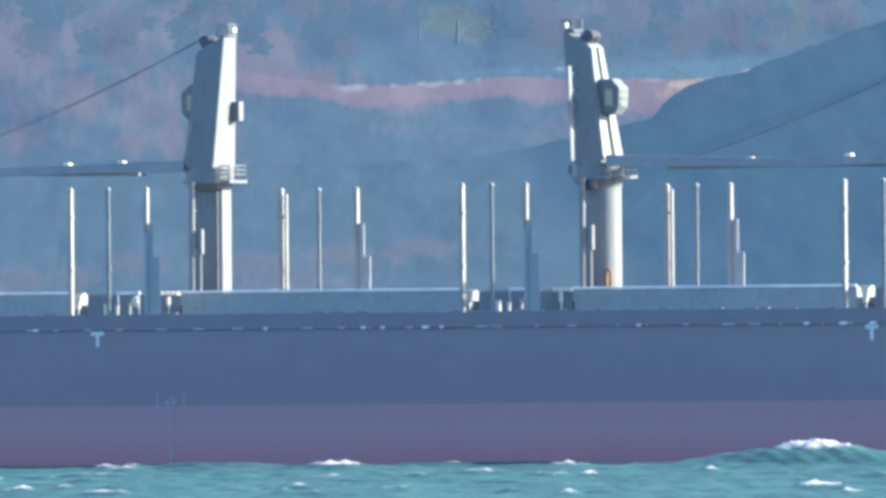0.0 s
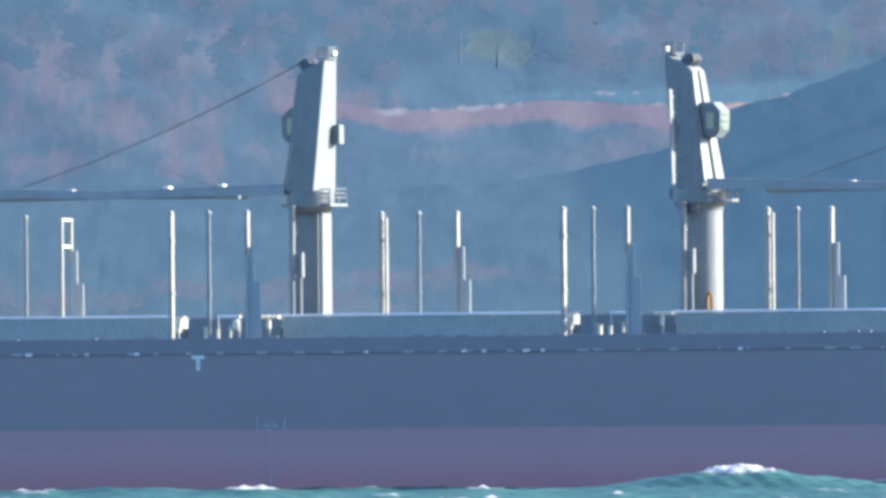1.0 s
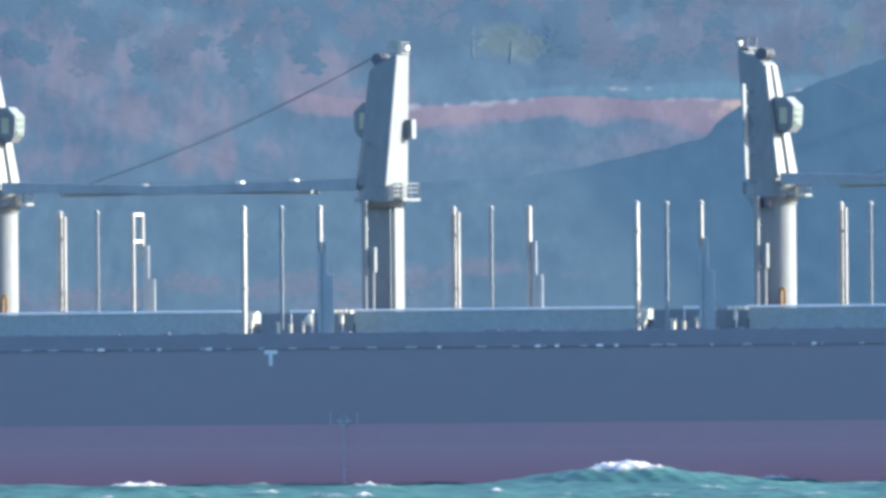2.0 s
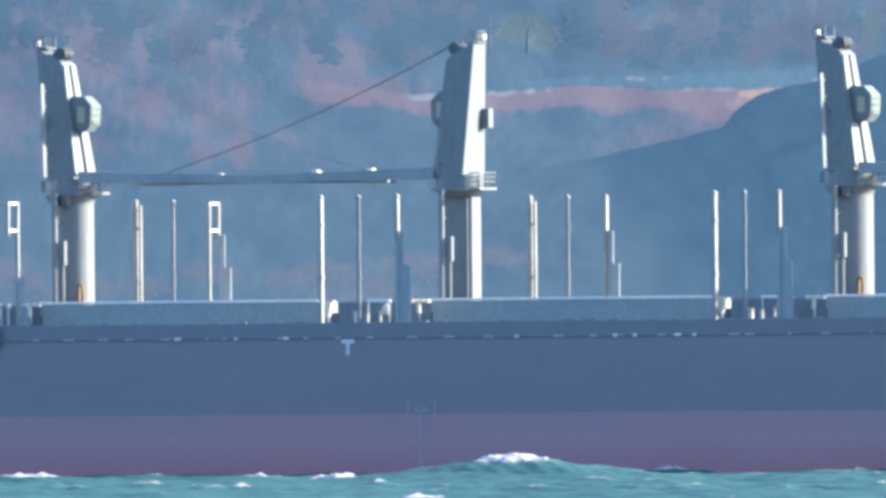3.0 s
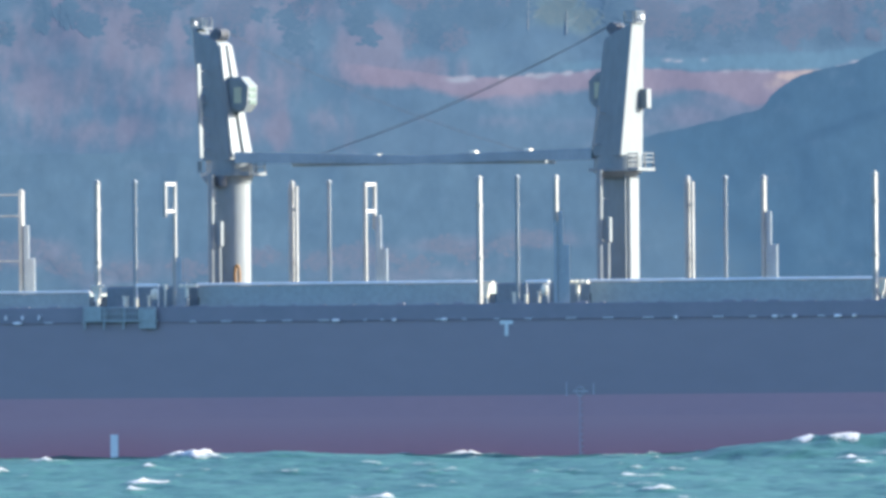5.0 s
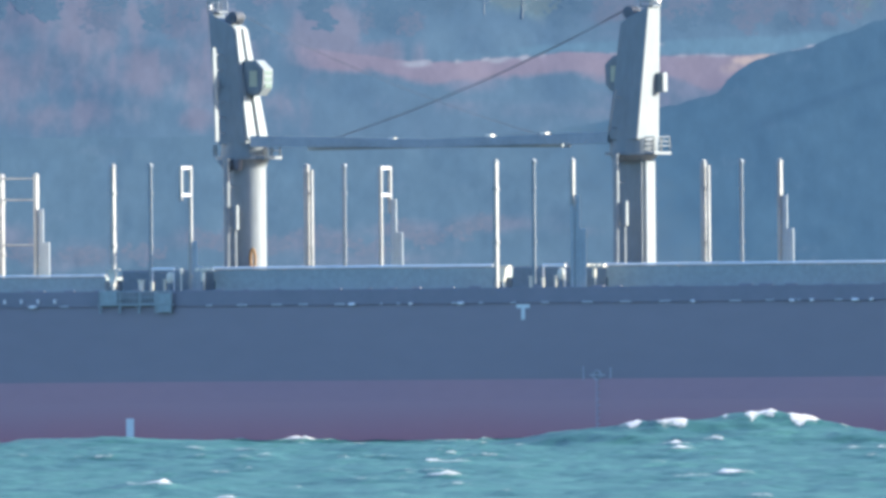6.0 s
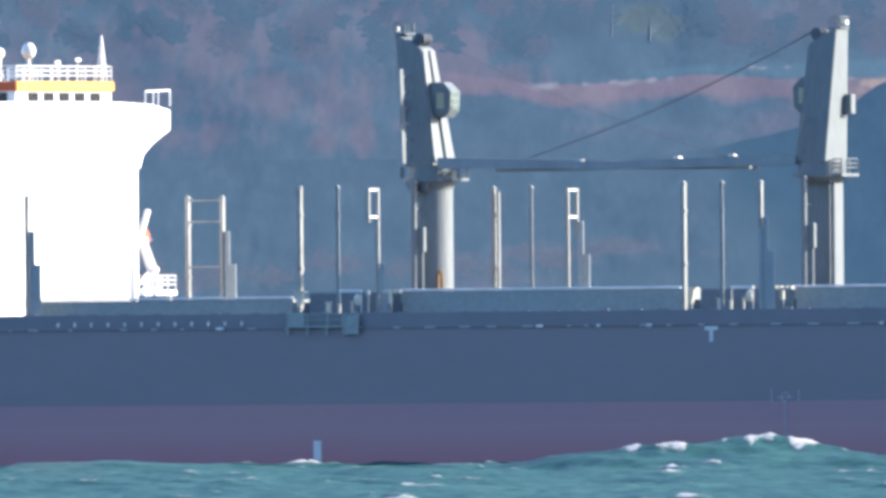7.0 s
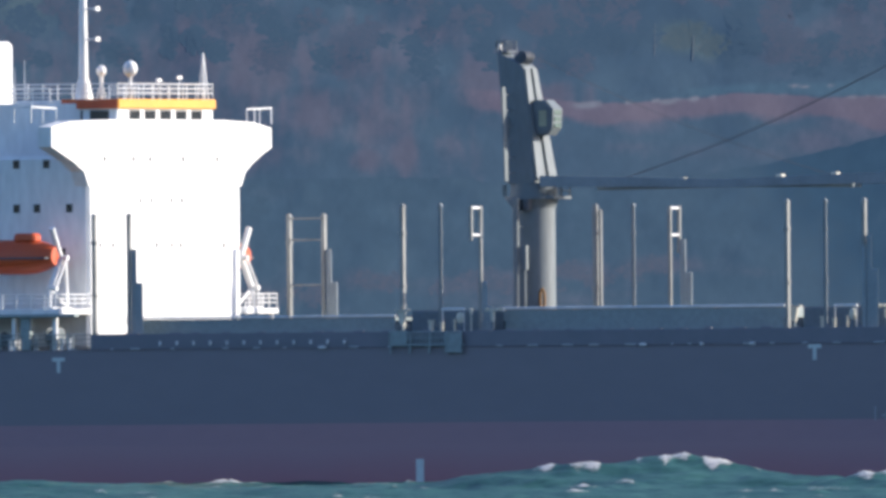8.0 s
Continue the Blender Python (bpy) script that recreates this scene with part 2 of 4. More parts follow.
def wave_crest(height, width, depth, seed, front, foam):
    """One steep wave as a rigid ridge, its foot below the water."""
    rng = np.random.RandomState(seed)
    xs, ys = np.arange(-width * 2.2, width * 2.2, 0.25), np.arange(-depth * 1.9, depth * 1.9, 0.7)
    X, Y = np.meshgrid(xs, ys)
    ph = rng.rand(6) * 6.28
    wob = 0.9 * np.sin(Y * 0.13 + ph[0]) + 0.5 * np.sin(Y * 0.37 + ph[1])
    dx = X + 0.25 * Y + wob
    g = np.exp(-np.where(dx < 0, np.abs(dx / (width * front)) ** 1.6, np.abs(dx / (width * 1.1)) ** 1.5) - (Y / depth) ** 2)
    chop = 0.45 * np.sin(X * 1.1 + Y * 0.3 + ph[2]) + 0.35 * np.sin(X * 2.3 - Y * 0.5 + ph[3]) + 0.25 * np.sin(X * 4.6 + Y * 0.9 + ph[4])
    Z = height * g * (1 + 0.05 * chop) + 0.06 * chop - 0.35 - 0.6 * np.clip(np.maximum(np.abs(X) / (width * 2.2), np.abs(Y) / (depth * 1.9)) - 0.7, 0, 1) * 4
    crest = np.clip((g - foam) * 5.0 + 0.55 * chop - 0.15 + 0.3 * np.sin(X * 0.8 + ph[5]), -1, 1)
    Z += np.clip(crest, 0, 1) * 0.22 * rng.rand(*X.shape)
    ob = fill("wave", X, Y, Z, SEA, "steep turquoise wave with a breaking white crest", {"crest": crest})
    return tagged(ob, "steep turquoise wave with a breaking white crest", "wave", "breaking waves", kind="")


waves = [wave_crest(2.15, 11.0, 15, 4, 0.75, 0.78), wave_crest(2.25, 8.5, 14, 9, 1.0, 0.84)]
ground_bm = one(box, -9000, 9000, -6000, 4950, -14.0, -12.0)
seabed = part("ground", ground_bm, mat("sand_seabed", (0.3, 0.27, 0.2), 0.9, scale=0.05), None)
tagged(seabed, "sandy sea bed under the water", "ground", kind="structure")

# ---- hillside ----
HILL_Y, SPUR_Y, RISE = 3560.0, 3480.0, 0.6


def along(x, line):
    """Height of a ridge or terrace line over the width of the hill."""
    return np.interp(x, [p[0] for p in line], [p[1] for p in line])


SPUR_LINE = ((-3000, 36), (-80, 30.0), (-33, 30.4), (-12, 29.6), (4, 30.2), (11, 31.2), (15.9, 32.2), (20, 33.2), (24.4, 34.2), (26.2, 34.9), (27.0, 36.2), (28.8, 37.5), (31.2, 38.5), (33.4, 39.0), (36.6, 39.9), (40, 41.3), (45, 43.0), (53, 45.8), (80, 54), (130, 60), (700, 75), (3000, 90))
BANK_TOP = ((-60, 40), (-22, 41.2), (-14, 40.0), (-8, 39.0), (2, 39.3), (9, 40.0), (15, 39.7), (22, 39.7), (28, 39.7), (32, 39.4), (35, 39.9), (38, 40.6))
BANK_FOOT = ((-60, 39), (-14, 38.2), (-8, 37.2), (-3, 36.6), (2, 37.4), (8, 38.1), (13, 37.2), (18, 37.6), (23, 37.0), (26, 35.5), (30, 36.0), (38, 39.6))


LATTICES = {}


def ripple(x, z, sx, sz, seed):
    """Smooth uneven field between -1 and 1, with features sx wide and sz high."""
    if seed not in LATTICES:
        LATTICES[seed] = np.random.RandomState(seed).uniform(-1, 1, (96, 96))
    g = LATTICES[seed]
    a, b = (x / sx) % 95.0, (z / sz) % 95.0
    i, j = np.floor(a).astype(int), np.floor(b).astype(int)
    fa, fb = a - i, b - j
    fa, fb = fa * fa * (3 - 2 * fa), fb * fb * (3 - 2 * fb)
    top = g[i, j] * (1 - fa) + g[(i + 1) % 96, j] * fa
    low = g[i, (j + 1) % 96] * (1 - fa) + g[(i + 1) % 96, (j + 1) % 96] * fa
    return top * (1 - fb) + low * fb


def rough(x, z, sx, sz, seed):
    return 0.55 * ripple(x, z, sx, sz, seed) + 0.3 * ripple(x, z, sx / 2.3, sz / 2.3, seed + 1) + 0.2 * ripple(x, z, sx / 5.1, sz / 5.1, seed + 2)


def cover_material(name, ground, layers):
    """Ground colour overlaid by tone layers, haze painted in; the edge of each layer is frayed by fine grain."""
    m = bpy.data.materials.new(name)
    m.use_nodes = True
    n, l = m.node_tree.nodes, m.node_tree.links
    b = n["Principled BSDF"]
    b.inputs["Roughness"].default_value, b.inputs["Specular IOR Level"].default_value = 1.0, 0.0
    co = n.new("ShaderNodeTexCoord")
    mp = n.new("ShaderNodeMapping")
    mp.inputs["Scale"].default_value = (1.0, 0.1, 0.7)
    l.new(co.outputs["Object"], mp.inputs[0])
    fine = n.new("ShaderNodeTexNoise")
    fine.inputs["Scale"].default_value, fine.inputs["Detail"].default_value, fine.inputs["Roughness"].default_value = 0.9, 5, 0.6
    l.new(mp.outputs[0], fine.inputs[0])
    last = None
    for field, colour in layers:
        at = n.new("ShaderNodeAttribute")
        at.attribute_name = field
        fray = n.new("ShaderNodeMath"); fray.operation = "MULTIPLY_ADD"
        fray.inputs[1].default_value = 0.7
        l.new(fine.outputs[0], fray.inputs[0])
        l.new(at.outputs["Fac"], fray.inputs[2])
        mr = n.new("ShaderNodeMapRange")
        mr.interpolation_type = "SMOOTHSTEP"
        mr.inputs[1].default_value, mr.inputs[2].default_value = 0.45, 1.35
        l.new(fray.outputs[0], mr.inputs[0])
        mx = n.new("ShaderNodeMix")
        mx.data_type = "RGBA"
        mx.inputs[7].default_value = (*colour, 1)
        if last:
            l.new(last.outputs[2], mx.inputs[6])
        else:
            mx.inputs[6].default_value = (*ground, 1)
        l.new(mr.outputs[0], mx.inputs[0])
        last = mx
    grain = n.new("ShaderNodeMapRange")
    grain.inputs[1].default_value, grain.inputs[2].default_value = 0.3, 0.7
    grain.inputs[3].default_value, grain.inputs[4].default_value = 0.93, 1.07
    l.new(fine.outputs[0], grain.inputs[0])
    tone = n.new("ShaderNodeMix")
    tone.data_type, tone.blend_type = "RGBA", "MULTIPLY"
    tone.inputs[0].default_value = 1.0
    l.new(last.outputs[2], tone.inputs[6])
    l.new(grain.outputs[0], tone.inputs[7])
    l.new(tone.outputs[2], b.inputs["Base Color"])
    return m


def blobs(X, Z, spots):
    out = np.zeros_like(X)
    for cx, cz, rx, rz, a in spots:
        out = np.maximum(out, a * np.exp(-((X - cx) / rx) ** 2 - ((Z - cz) / rz) ** 2))
    return out


def step(v, soft):
    return np.clip(v / soft + 0.5, 0, 1)


def hill_face(x, z):
    return HILL_Y + (z + 2) / RISE - 0.8 * rough(x + 300, z, 24, 14, 11)


def spur_face(x, z):
    return SPUR_Y + (z + 2) / RISE - 0.4 * rough(x + 300, z, 14, 8, 61)


def hillside():
    xs = np.concatenate([[-2500, -1200, -500, -220], np.arange(-110, 100, 0.5), [220, 500, 1200, 2500]])
    zs = np.concatenate([np.arange(-4, 20, 3), np.arange(20, 34, 0.6), np.arange(34, 44, 0.25), np.arange(44, 66, 0.5), [80, 110]])
    X, Z = np.meshgrid(xs, zs)
    small = rough(X + 300, Z, 4.5, 3.0, 21)
    streak = rough(X + 300, Z, 1.6, 7.0, 31)
    top = along(X, BANK_TOP) + 0.35 * small
    foot = along(X, BANK_FOOT) + 0.8 * small
    span = step(X + 20, 8) * step(38.5 - X, 1.5)
    bank = step(top - Z, 0.5) * step(Z - foot, 1.4) * span * 1.25
    # bracken slope running down from the bank to the spur
    slope = blobs(X, Z, ((24, 36.6, 5.0, 2.6, 1.0), (18, 34.6, 6, 1.9, 0.75), (27, 37.5, 2.2, 2.0, 1.1), (6, 33.6, 9, 1.3, 0.45), (-3, 34.0, 6, 1.2, 0.4), (-1, 36.6, 4, 1.3, 0.8), (14, 33.2, 6, 1.0, 0.5))) + 0.3 * small
    scrub = blobs(X, Z, ((-17.5, 42.4, 4.6, 3.6, 1.5), (-12.5, 40.3, 5, 1.9, 1.1), (-28, 33.6, 2.4, 2.2, 1.25), (-32.5, 32.8, 2.2, 1.8, 1.15), (-23.5, 34.2, 3.0, 2.6, 0.8), (-38.5, 38.6, 6.5, 3.2, 1.05), (-31, 38, 6, 6, 0.8), (-46, 44, 13, 6, 0.8), (-53, 38, 9, 4, 0.85),
                         (-34, 45.5, 10, 5, 0.75), (-64, 42, 9, 7, 0.8), (-72, 36, 10, 5, 0.7), (-25, 47, 6, 3, 0.6), (-48, 33.5, 7, 2.4, 0.7), (17, 45.4, 7, 3.2, 0.75), (24, 47.5, 6, 3, 0.8), (33, 46.4, 5, 3.4, 0.85), (36, 49, 8, 3, 0.7), (47, 49, 6, 3, 0.7)))
    scrub = scrub + 0.45 * streak * (X < 0) + 0.35 * small - 0.05
    field = step(Z - top - 0.15, 0.5) * step(41.2 + 0.04 * (X - 13) - Z + 0.3 * small, 0.7) * step(X - 3, 6) * 0.9
    # lip of the bank painted pale as if sunlit, with pale spots and the tan tip
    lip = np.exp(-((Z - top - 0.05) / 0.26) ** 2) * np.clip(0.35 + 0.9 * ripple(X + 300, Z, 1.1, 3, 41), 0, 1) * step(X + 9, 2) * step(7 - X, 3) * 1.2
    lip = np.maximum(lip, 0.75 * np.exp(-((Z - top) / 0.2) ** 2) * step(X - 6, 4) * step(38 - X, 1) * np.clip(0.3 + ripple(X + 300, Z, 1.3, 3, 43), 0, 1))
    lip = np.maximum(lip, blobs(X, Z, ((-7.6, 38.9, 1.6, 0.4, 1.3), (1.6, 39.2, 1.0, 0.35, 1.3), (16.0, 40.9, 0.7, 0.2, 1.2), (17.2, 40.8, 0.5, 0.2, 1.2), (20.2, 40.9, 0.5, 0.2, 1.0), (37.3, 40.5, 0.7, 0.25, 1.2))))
    tip = blobs(X, Z, ((29.8, 38.9, 1.9, 0.6, 1.0), (28.2, 38.1, 1.6, 0.8, 0.6), (32.0, 39.35, 1.8, 0.35, 1.1)))
    olive = blobs(X, Z, ((3.2, 46.6, 3.4, 1.9, 1.3), (6.4, 45.6, 2.4, 1.5, 1.2), (43, 46.4, 1.6, 2.4, 1.1), (-72, 51, 5, 4, 0.8))) + 0.25 * small
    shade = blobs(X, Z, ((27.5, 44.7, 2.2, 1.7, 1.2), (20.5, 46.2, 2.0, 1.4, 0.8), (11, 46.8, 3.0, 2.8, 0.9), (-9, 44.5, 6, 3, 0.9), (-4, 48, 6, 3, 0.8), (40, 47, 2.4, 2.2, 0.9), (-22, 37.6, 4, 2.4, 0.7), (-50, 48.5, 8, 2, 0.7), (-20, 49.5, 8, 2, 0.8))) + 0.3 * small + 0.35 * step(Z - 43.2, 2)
    Y = hill_face(X, Z)
    # distance haze is mixed into every tone of the hillside
    fill("backdrop", X, Y, Z, cover_material("hazed_hill_cover", (0.084, 0.126, 0.159), (("shade", (0.072, 0.111, 0.145)), ("scrub", (0.129, 0.133, 0.159)), ("olive", (0.109, 0.150, 0.154)), ("slope", (0.123, 0.136, 0.167)), ("field", (0.094, 0.149, 0.181)), ("bank", (0.166, 0.145, 0.166)), ("tip", (0.294, 0.234, 0.196)), ("lip", (0.223, 0.223, 0.231)))),
         "hillside in haze-tinted blue with a rusty bracken bank and pale terrace", {"shade": shade, "scrub": scrub, "olive": olive, "slope": slope, "field": field, "bank": bank, "tip": tip, "lip": lip})
    # lower spur in front, rising towards one end
    F, _ = np.meshgrid(np.linspace(0, 1.0, 60), xs, indexing="ij")
    X2 = np.tile(xs, (60, 1))
    ridge = along(xs, SPUR_LINE) + 0.3 * rough(xs + 300, xs * 0, 2.2, 1, 51)
    Z2 = ridge * F - 1.5 * (1 - F)
    Y2 = spur_face(X2, Z2)
    small2 = rough(X2 + 300, Z2, 4.0, 2.2, 71)
    # darker tone paints the shade over the spur's rising end
    spur_shade = step(X2 - 12 + 0.8 * (Z2 - 30), 16) * 1.1 + 0.15 * small2
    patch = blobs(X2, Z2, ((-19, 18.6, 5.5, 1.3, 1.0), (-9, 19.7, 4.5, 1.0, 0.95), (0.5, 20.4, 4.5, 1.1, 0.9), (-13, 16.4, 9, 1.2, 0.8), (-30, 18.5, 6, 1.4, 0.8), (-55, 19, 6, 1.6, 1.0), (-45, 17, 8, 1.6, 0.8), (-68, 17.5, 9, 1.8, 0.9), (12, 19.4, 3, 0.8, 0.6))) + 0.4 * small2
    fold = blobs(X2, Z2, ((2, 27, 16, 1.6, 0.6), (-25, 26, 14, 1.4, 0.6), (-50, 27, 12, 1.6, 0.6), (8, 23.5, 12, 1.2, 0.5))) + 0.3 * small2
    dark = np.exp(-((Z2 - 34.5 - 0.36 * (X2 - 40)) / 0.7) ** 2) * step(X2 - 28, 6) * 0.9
    # haze is mixed into the blue tones of the spur
    fill("backdrop", X2, Y2, Z2, cover_material("hazed_spur_cover", (0.078, 0.119, 0.149), (("fold", (0.084, 0.128, 0.158)), ("spur_shade", (0.052, 0.092, 0.128)), ("dark", (0.045, 0.081, 0.117)), ("patch", (0.118, 0.133, 0.158)))),
         "smooth lower spur of the hillside in haze-tinted blue", {"fold": fold, "spur_shade": spur_shade, "patch": patch, "dark": dark})


def leaf_material(name, one_tone, other_tone):
    """Foliage whose clumps differ a little from one another."""
    m = bpy.data.materials.new(name)
    m.use_nodes = True
    n, l = m.node_tree.nodes, m.node_tree.links
    b = n["Principled BSDF"]
    b.inputs["Roughness"].default_value, b.inputs["Specular IOR Level"].default_value = 1.0, 0.0
    geo = n.new("ShaderNodeNewGeometry")
    mx = n.new("ShaderNodeMix")
    mx.data_type = "RGBA"
    mx.inputs[6].default_value, mx.inputs[7].default_value = (*one_tone, 1), (*other_tone, 1)
    l.new(geo.outputs["Random Per Island"], mx.inputs[0])
    l.new(mx.outputs[2], b.inputs["Base Color"])
    return m


def clumps(rng, verts, faces, cx, cz, rx, rz, face, count, size):
    """A crown: ragged leaf clumps in lobed outline, laid flat on the slope to fit the camera's view."""
    lobes = [(rng.uniform(-0.5, 0.5), rng.uniform(-0.35, 0.5), rng.uniform(0.45, 0.75)) for _ in range(5)]
    for _ in range(count):
        lx, lz, lr = lobes[rng.randint(5)]
        a, r = rng.uniform(0, 2 * math.pi), math.sqrt(rng.uniform(0, 1)) * lr
        dx, dz = (lx + r * math.cos(a)) * rx, (lz + r * math.sin(a)) * rz
        x, z = cx + dx, cz + dz
        c = Vector((x, float(face(np.array([x]), np.array([z]))[0]) - 0.014, z))
        nrm = Vector((rng.normal(0, 0.008), -0.6 + rng.normal(0, 0.008), 1.0)).normalized()
        t1 = nrm.cross(Vector((0, 1, 0))).normalized()
        t2 = nrm.cross(t1)
        k, s = len(verts), size * rng.uniform(0.6, 1.3)
        for i in range(6):
            b = 2 * math.pi * i / 6 + rng.uniform(-0.3, 0.3)
            verts.append(c + t1 * (s * rng.uniform(0.55, 1.0) * math.cos(b)) + t2 * (1.5 * s * rng.uniform(0.55, 1.0) * math.sin(b)))
        faces.append(tuple(range(k, k + 6)))


def foliage(name, spots, face, material, label, seed, density=26, size=0.42, parent=None):
    rng = np.random.RandomState(seed)
    verts, faces = [], []
    for cx, cz, rx, rz in spots:
        clumps(rng, verts, faces, cx, cz, rx, rz, face, int(density * rx * rz) + 12, size)
    me = bpy.data.meshes.new(name)
    me.from_pydata(verts, [], faces)
    me.materials.append(material)
    ob = new(name, me)
    if parent:
        ob.parent = parent
        return ob
    return tagged(ob, label, "trees", kind="stuff")


def woods():
    rng = np.random.RandomState(17)
    # leaf and twig colours have the distance haze mixed in
    blue = leaf_material("haze_tinted_evergreen_leaves", (0.073, 0.113, 0.146), (0.082, 0.122, 0.153))
    mauve = leaf_material("haze_tinted_bare_twigs", (0.092, 0.120, 0.150), (0.109, 0.124, 0.152))
    tan = leaf_material("haze_tinted_dry_scrub", (0.094, 0.123, 0.150), (0.118, 0.130, 0.152))
    olive = leaf_material("haze_tinted_olive_leaves", (0.096, 0.132, 0.142), (0.111, 0.142, 0.142))
    dark_spots, bare_spots = [], []
    for _ in range(150):
        x, z = rng.uniform(-80, 58), rng.uniform(43.4, 53)
        if 0 < x < 8 and 43 < z < 50:
            continue
        r = rng.uniform(1.1, 2.3)
        (dark_spots if rng.rand() < 0.5 else bare_spots).append((x, z, r, r * rng.uniform(0.8, 1.2)))
    dark_spots += [(27.5, 44.6, 2.1, 1.7), (40.5, 46.6, 2.2, 2.3), (11, 46.2, 2.2, 2.0), (20.5, 46.0, 1.9, 1.5), (-9, 44.2, 2.6, 2.2), (-4.5, 46.5, 2.6, 2.4), (-26, 43.5, 2.0, 2.2)]
    bare_spots += [(17.4, 44.4, 2.3, 1.9), (23.6, 45.2, 2.4, 2.2), (32.2, 45.4, 2.4, 2.3), (35.6, 46.4, 2.2, 2.4), (14.2, 44.2, 1.8, 1.5)]
    foliage("far_evergreen_wood", dark_spots, hill_face, blue, "evergreen crowns in haze-tinted blue-green on the upper slope", 5)
    foliage("far_bare_wood", bare_spots, hill_face, mauve, "bare winter trees in haze-tinted mauve on the upper slope", 6)
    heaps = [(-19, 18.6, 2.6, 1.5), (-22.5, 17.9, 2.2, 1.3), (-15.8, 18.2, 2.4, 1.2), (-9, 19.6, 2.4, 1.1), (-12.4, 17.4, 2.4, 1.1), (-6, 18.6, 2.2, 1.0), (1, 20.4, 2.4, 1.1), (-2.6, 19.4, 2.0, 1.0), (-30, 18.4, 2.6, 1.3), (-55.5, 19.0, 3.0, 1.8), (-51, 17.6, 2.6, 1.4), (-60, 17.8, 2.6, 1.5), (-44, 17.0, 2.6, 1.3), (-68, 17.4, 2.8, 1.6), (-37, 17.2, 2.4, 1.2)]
    foliage("far_scrub", heaps, spur_face, tan, "dry bushes in haze-tinted tan low on the spur", 7)
    for x, z, rx, rz, n in ((3.2, 46.4, 3.2, 1.9, 1), (6.6, 45.4, 2.2, 1.4, 1), (43.0, 46.0, 1.5, 2.2, 1)):
        tree = tagged(new("tree"), "tree in haze-tinted olive-green with a pale trunk on the hill", "tree", "olive trees on the hill")
        tree.matrix_world = Matrix.Identity(4)
        y = float(hill_face(np.array([x]), np.array([z]))[0])
        bm = B()
        x0 = x - 0.95 * rx
        # trunk and boughs lie along the slope, shaped to fit the camera's view
        tube(bm, (x0, y - 0.02 - rz / RISE, z - rz), (x0 + 0.1, y - 0.02 + rz / RISE, z + rz), 0.06, 0.03, seg=6)
        tube(bm, (x0 + 0.05, y - 0.02, z), (x0 + 0.7 * rx, y - 0.02 + 0.5 * rz / RISE, z + 0.5 * rz), 0.035, 0.015, seg=5)
        tube(bm, (x0 + 0.05, y - 0.02 - 0.4 * rz / RISE, z - 0.4 * rz), (x0 + 0.5 * rx, y - 0.02 + 0.1 * rz / RISE, z + 0.1 * rz), 0.035, 0.015, seg=5)
        part("trunk", bm, mat("pale_bark", (0.20, 0.225, 0.235), 0.9, other=(0.17, 0.20, 0.21), scale=1.0, spec=0.0), tree, "pale bare trunk")
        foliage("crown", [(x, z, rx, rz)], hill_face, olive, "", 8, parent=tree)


hillside()
woods()

# ---- ship ----
ship = tagged(new("bulk_carrier"), "dark blue bulk carrier with red boot-topping and cream deck cranes", "ship")
SIDE = 16.13


def half_beam(u):
    if u > 70:
        return SIDE * max(0.0, 1 - ((u - 70) / 29.0) ** 2.2)
    if u < -72:
        return SIDE - 4.0 * ((-72 - u) / 24.0) ** 2
    return SIDE


def hull_band(bm, levels, flare):
    us = [-96, -90, -84, -78, -72, -40, 0, 40, 70, 76, 82, 87, 91, 94, 96.5, 98.2, 99]
    loops = []
    for w in levels:
        near = [bm.verts.new((u + flare * (w - 4.5) * max(0, (u - 70) / 29), -half_beam(u) - 0.02, w)) for u in us]
        far = [bm.verts.new((u + flare * (w - 4.5) * max(0, (u - 70) / 29), half_beam(u) + 0.02, w)) for u in us[::-1]]
        loops.append(near + far)
    k = len(loops[0])
    for a, b in zip(loops, loops[1:]):
        for i in range(k):
            bm.faces.new((a[i], a[(i + 1) % k], b[(i + 1) % k], b[i]))
    return loops


def build_hull():
    bm = B()
    loops = hull_band(bm, (4.5, 7.2, 9.9), 0.5)
    bm.faces.new(loops[-1])
    part("hull", bm, NAVY, ship, "dark blue painted steel hull side")
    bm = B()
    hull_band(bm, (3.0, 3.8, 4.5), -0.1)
    part("boot_topping", bm, RED, ship, "red antifouling band above the waterline, paled by painted haze")
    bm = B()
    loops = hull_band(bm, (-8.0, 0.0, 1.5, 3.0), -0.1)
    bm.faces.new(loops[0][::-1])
    part("bottom_plating", bm, soft_band(RED_LOW), ship, "darker red band at the waterline, fading up into the haze-paled red")
    part("deck", one(box, -90, 78, -15.9, 15.9, 9.86, 9.93), DECK, ship, "red-brown painted main deck")
    for s in (-1, 1):
        bm = B()
        v0, v1 = (-16.1, -15.98) if s < 0 else (15.98, 16.1)
        box(bm, -59.7, 72, v0, v1, 9.93, 11.05, 0.02)
        for i in range(87):
            u = -59 + 1.5 * i
            box(bm, u, u + 0.08, v0 + (0.12 if s < 0 else -0.5), v1 + (0.5 if s < 0 else -0.12), 9.93, 10.9)
        part("bulwark", bm, DARK, ship, "dark painted bulwark along the deck edge")
    bm = B()
    box(bm, -70, 70, -16.19, -16.15, 9.82, 9.9)
    part("rubbing_strake", bm, NAVY, ship, "paler ledge at the deck edge")


build_hull()


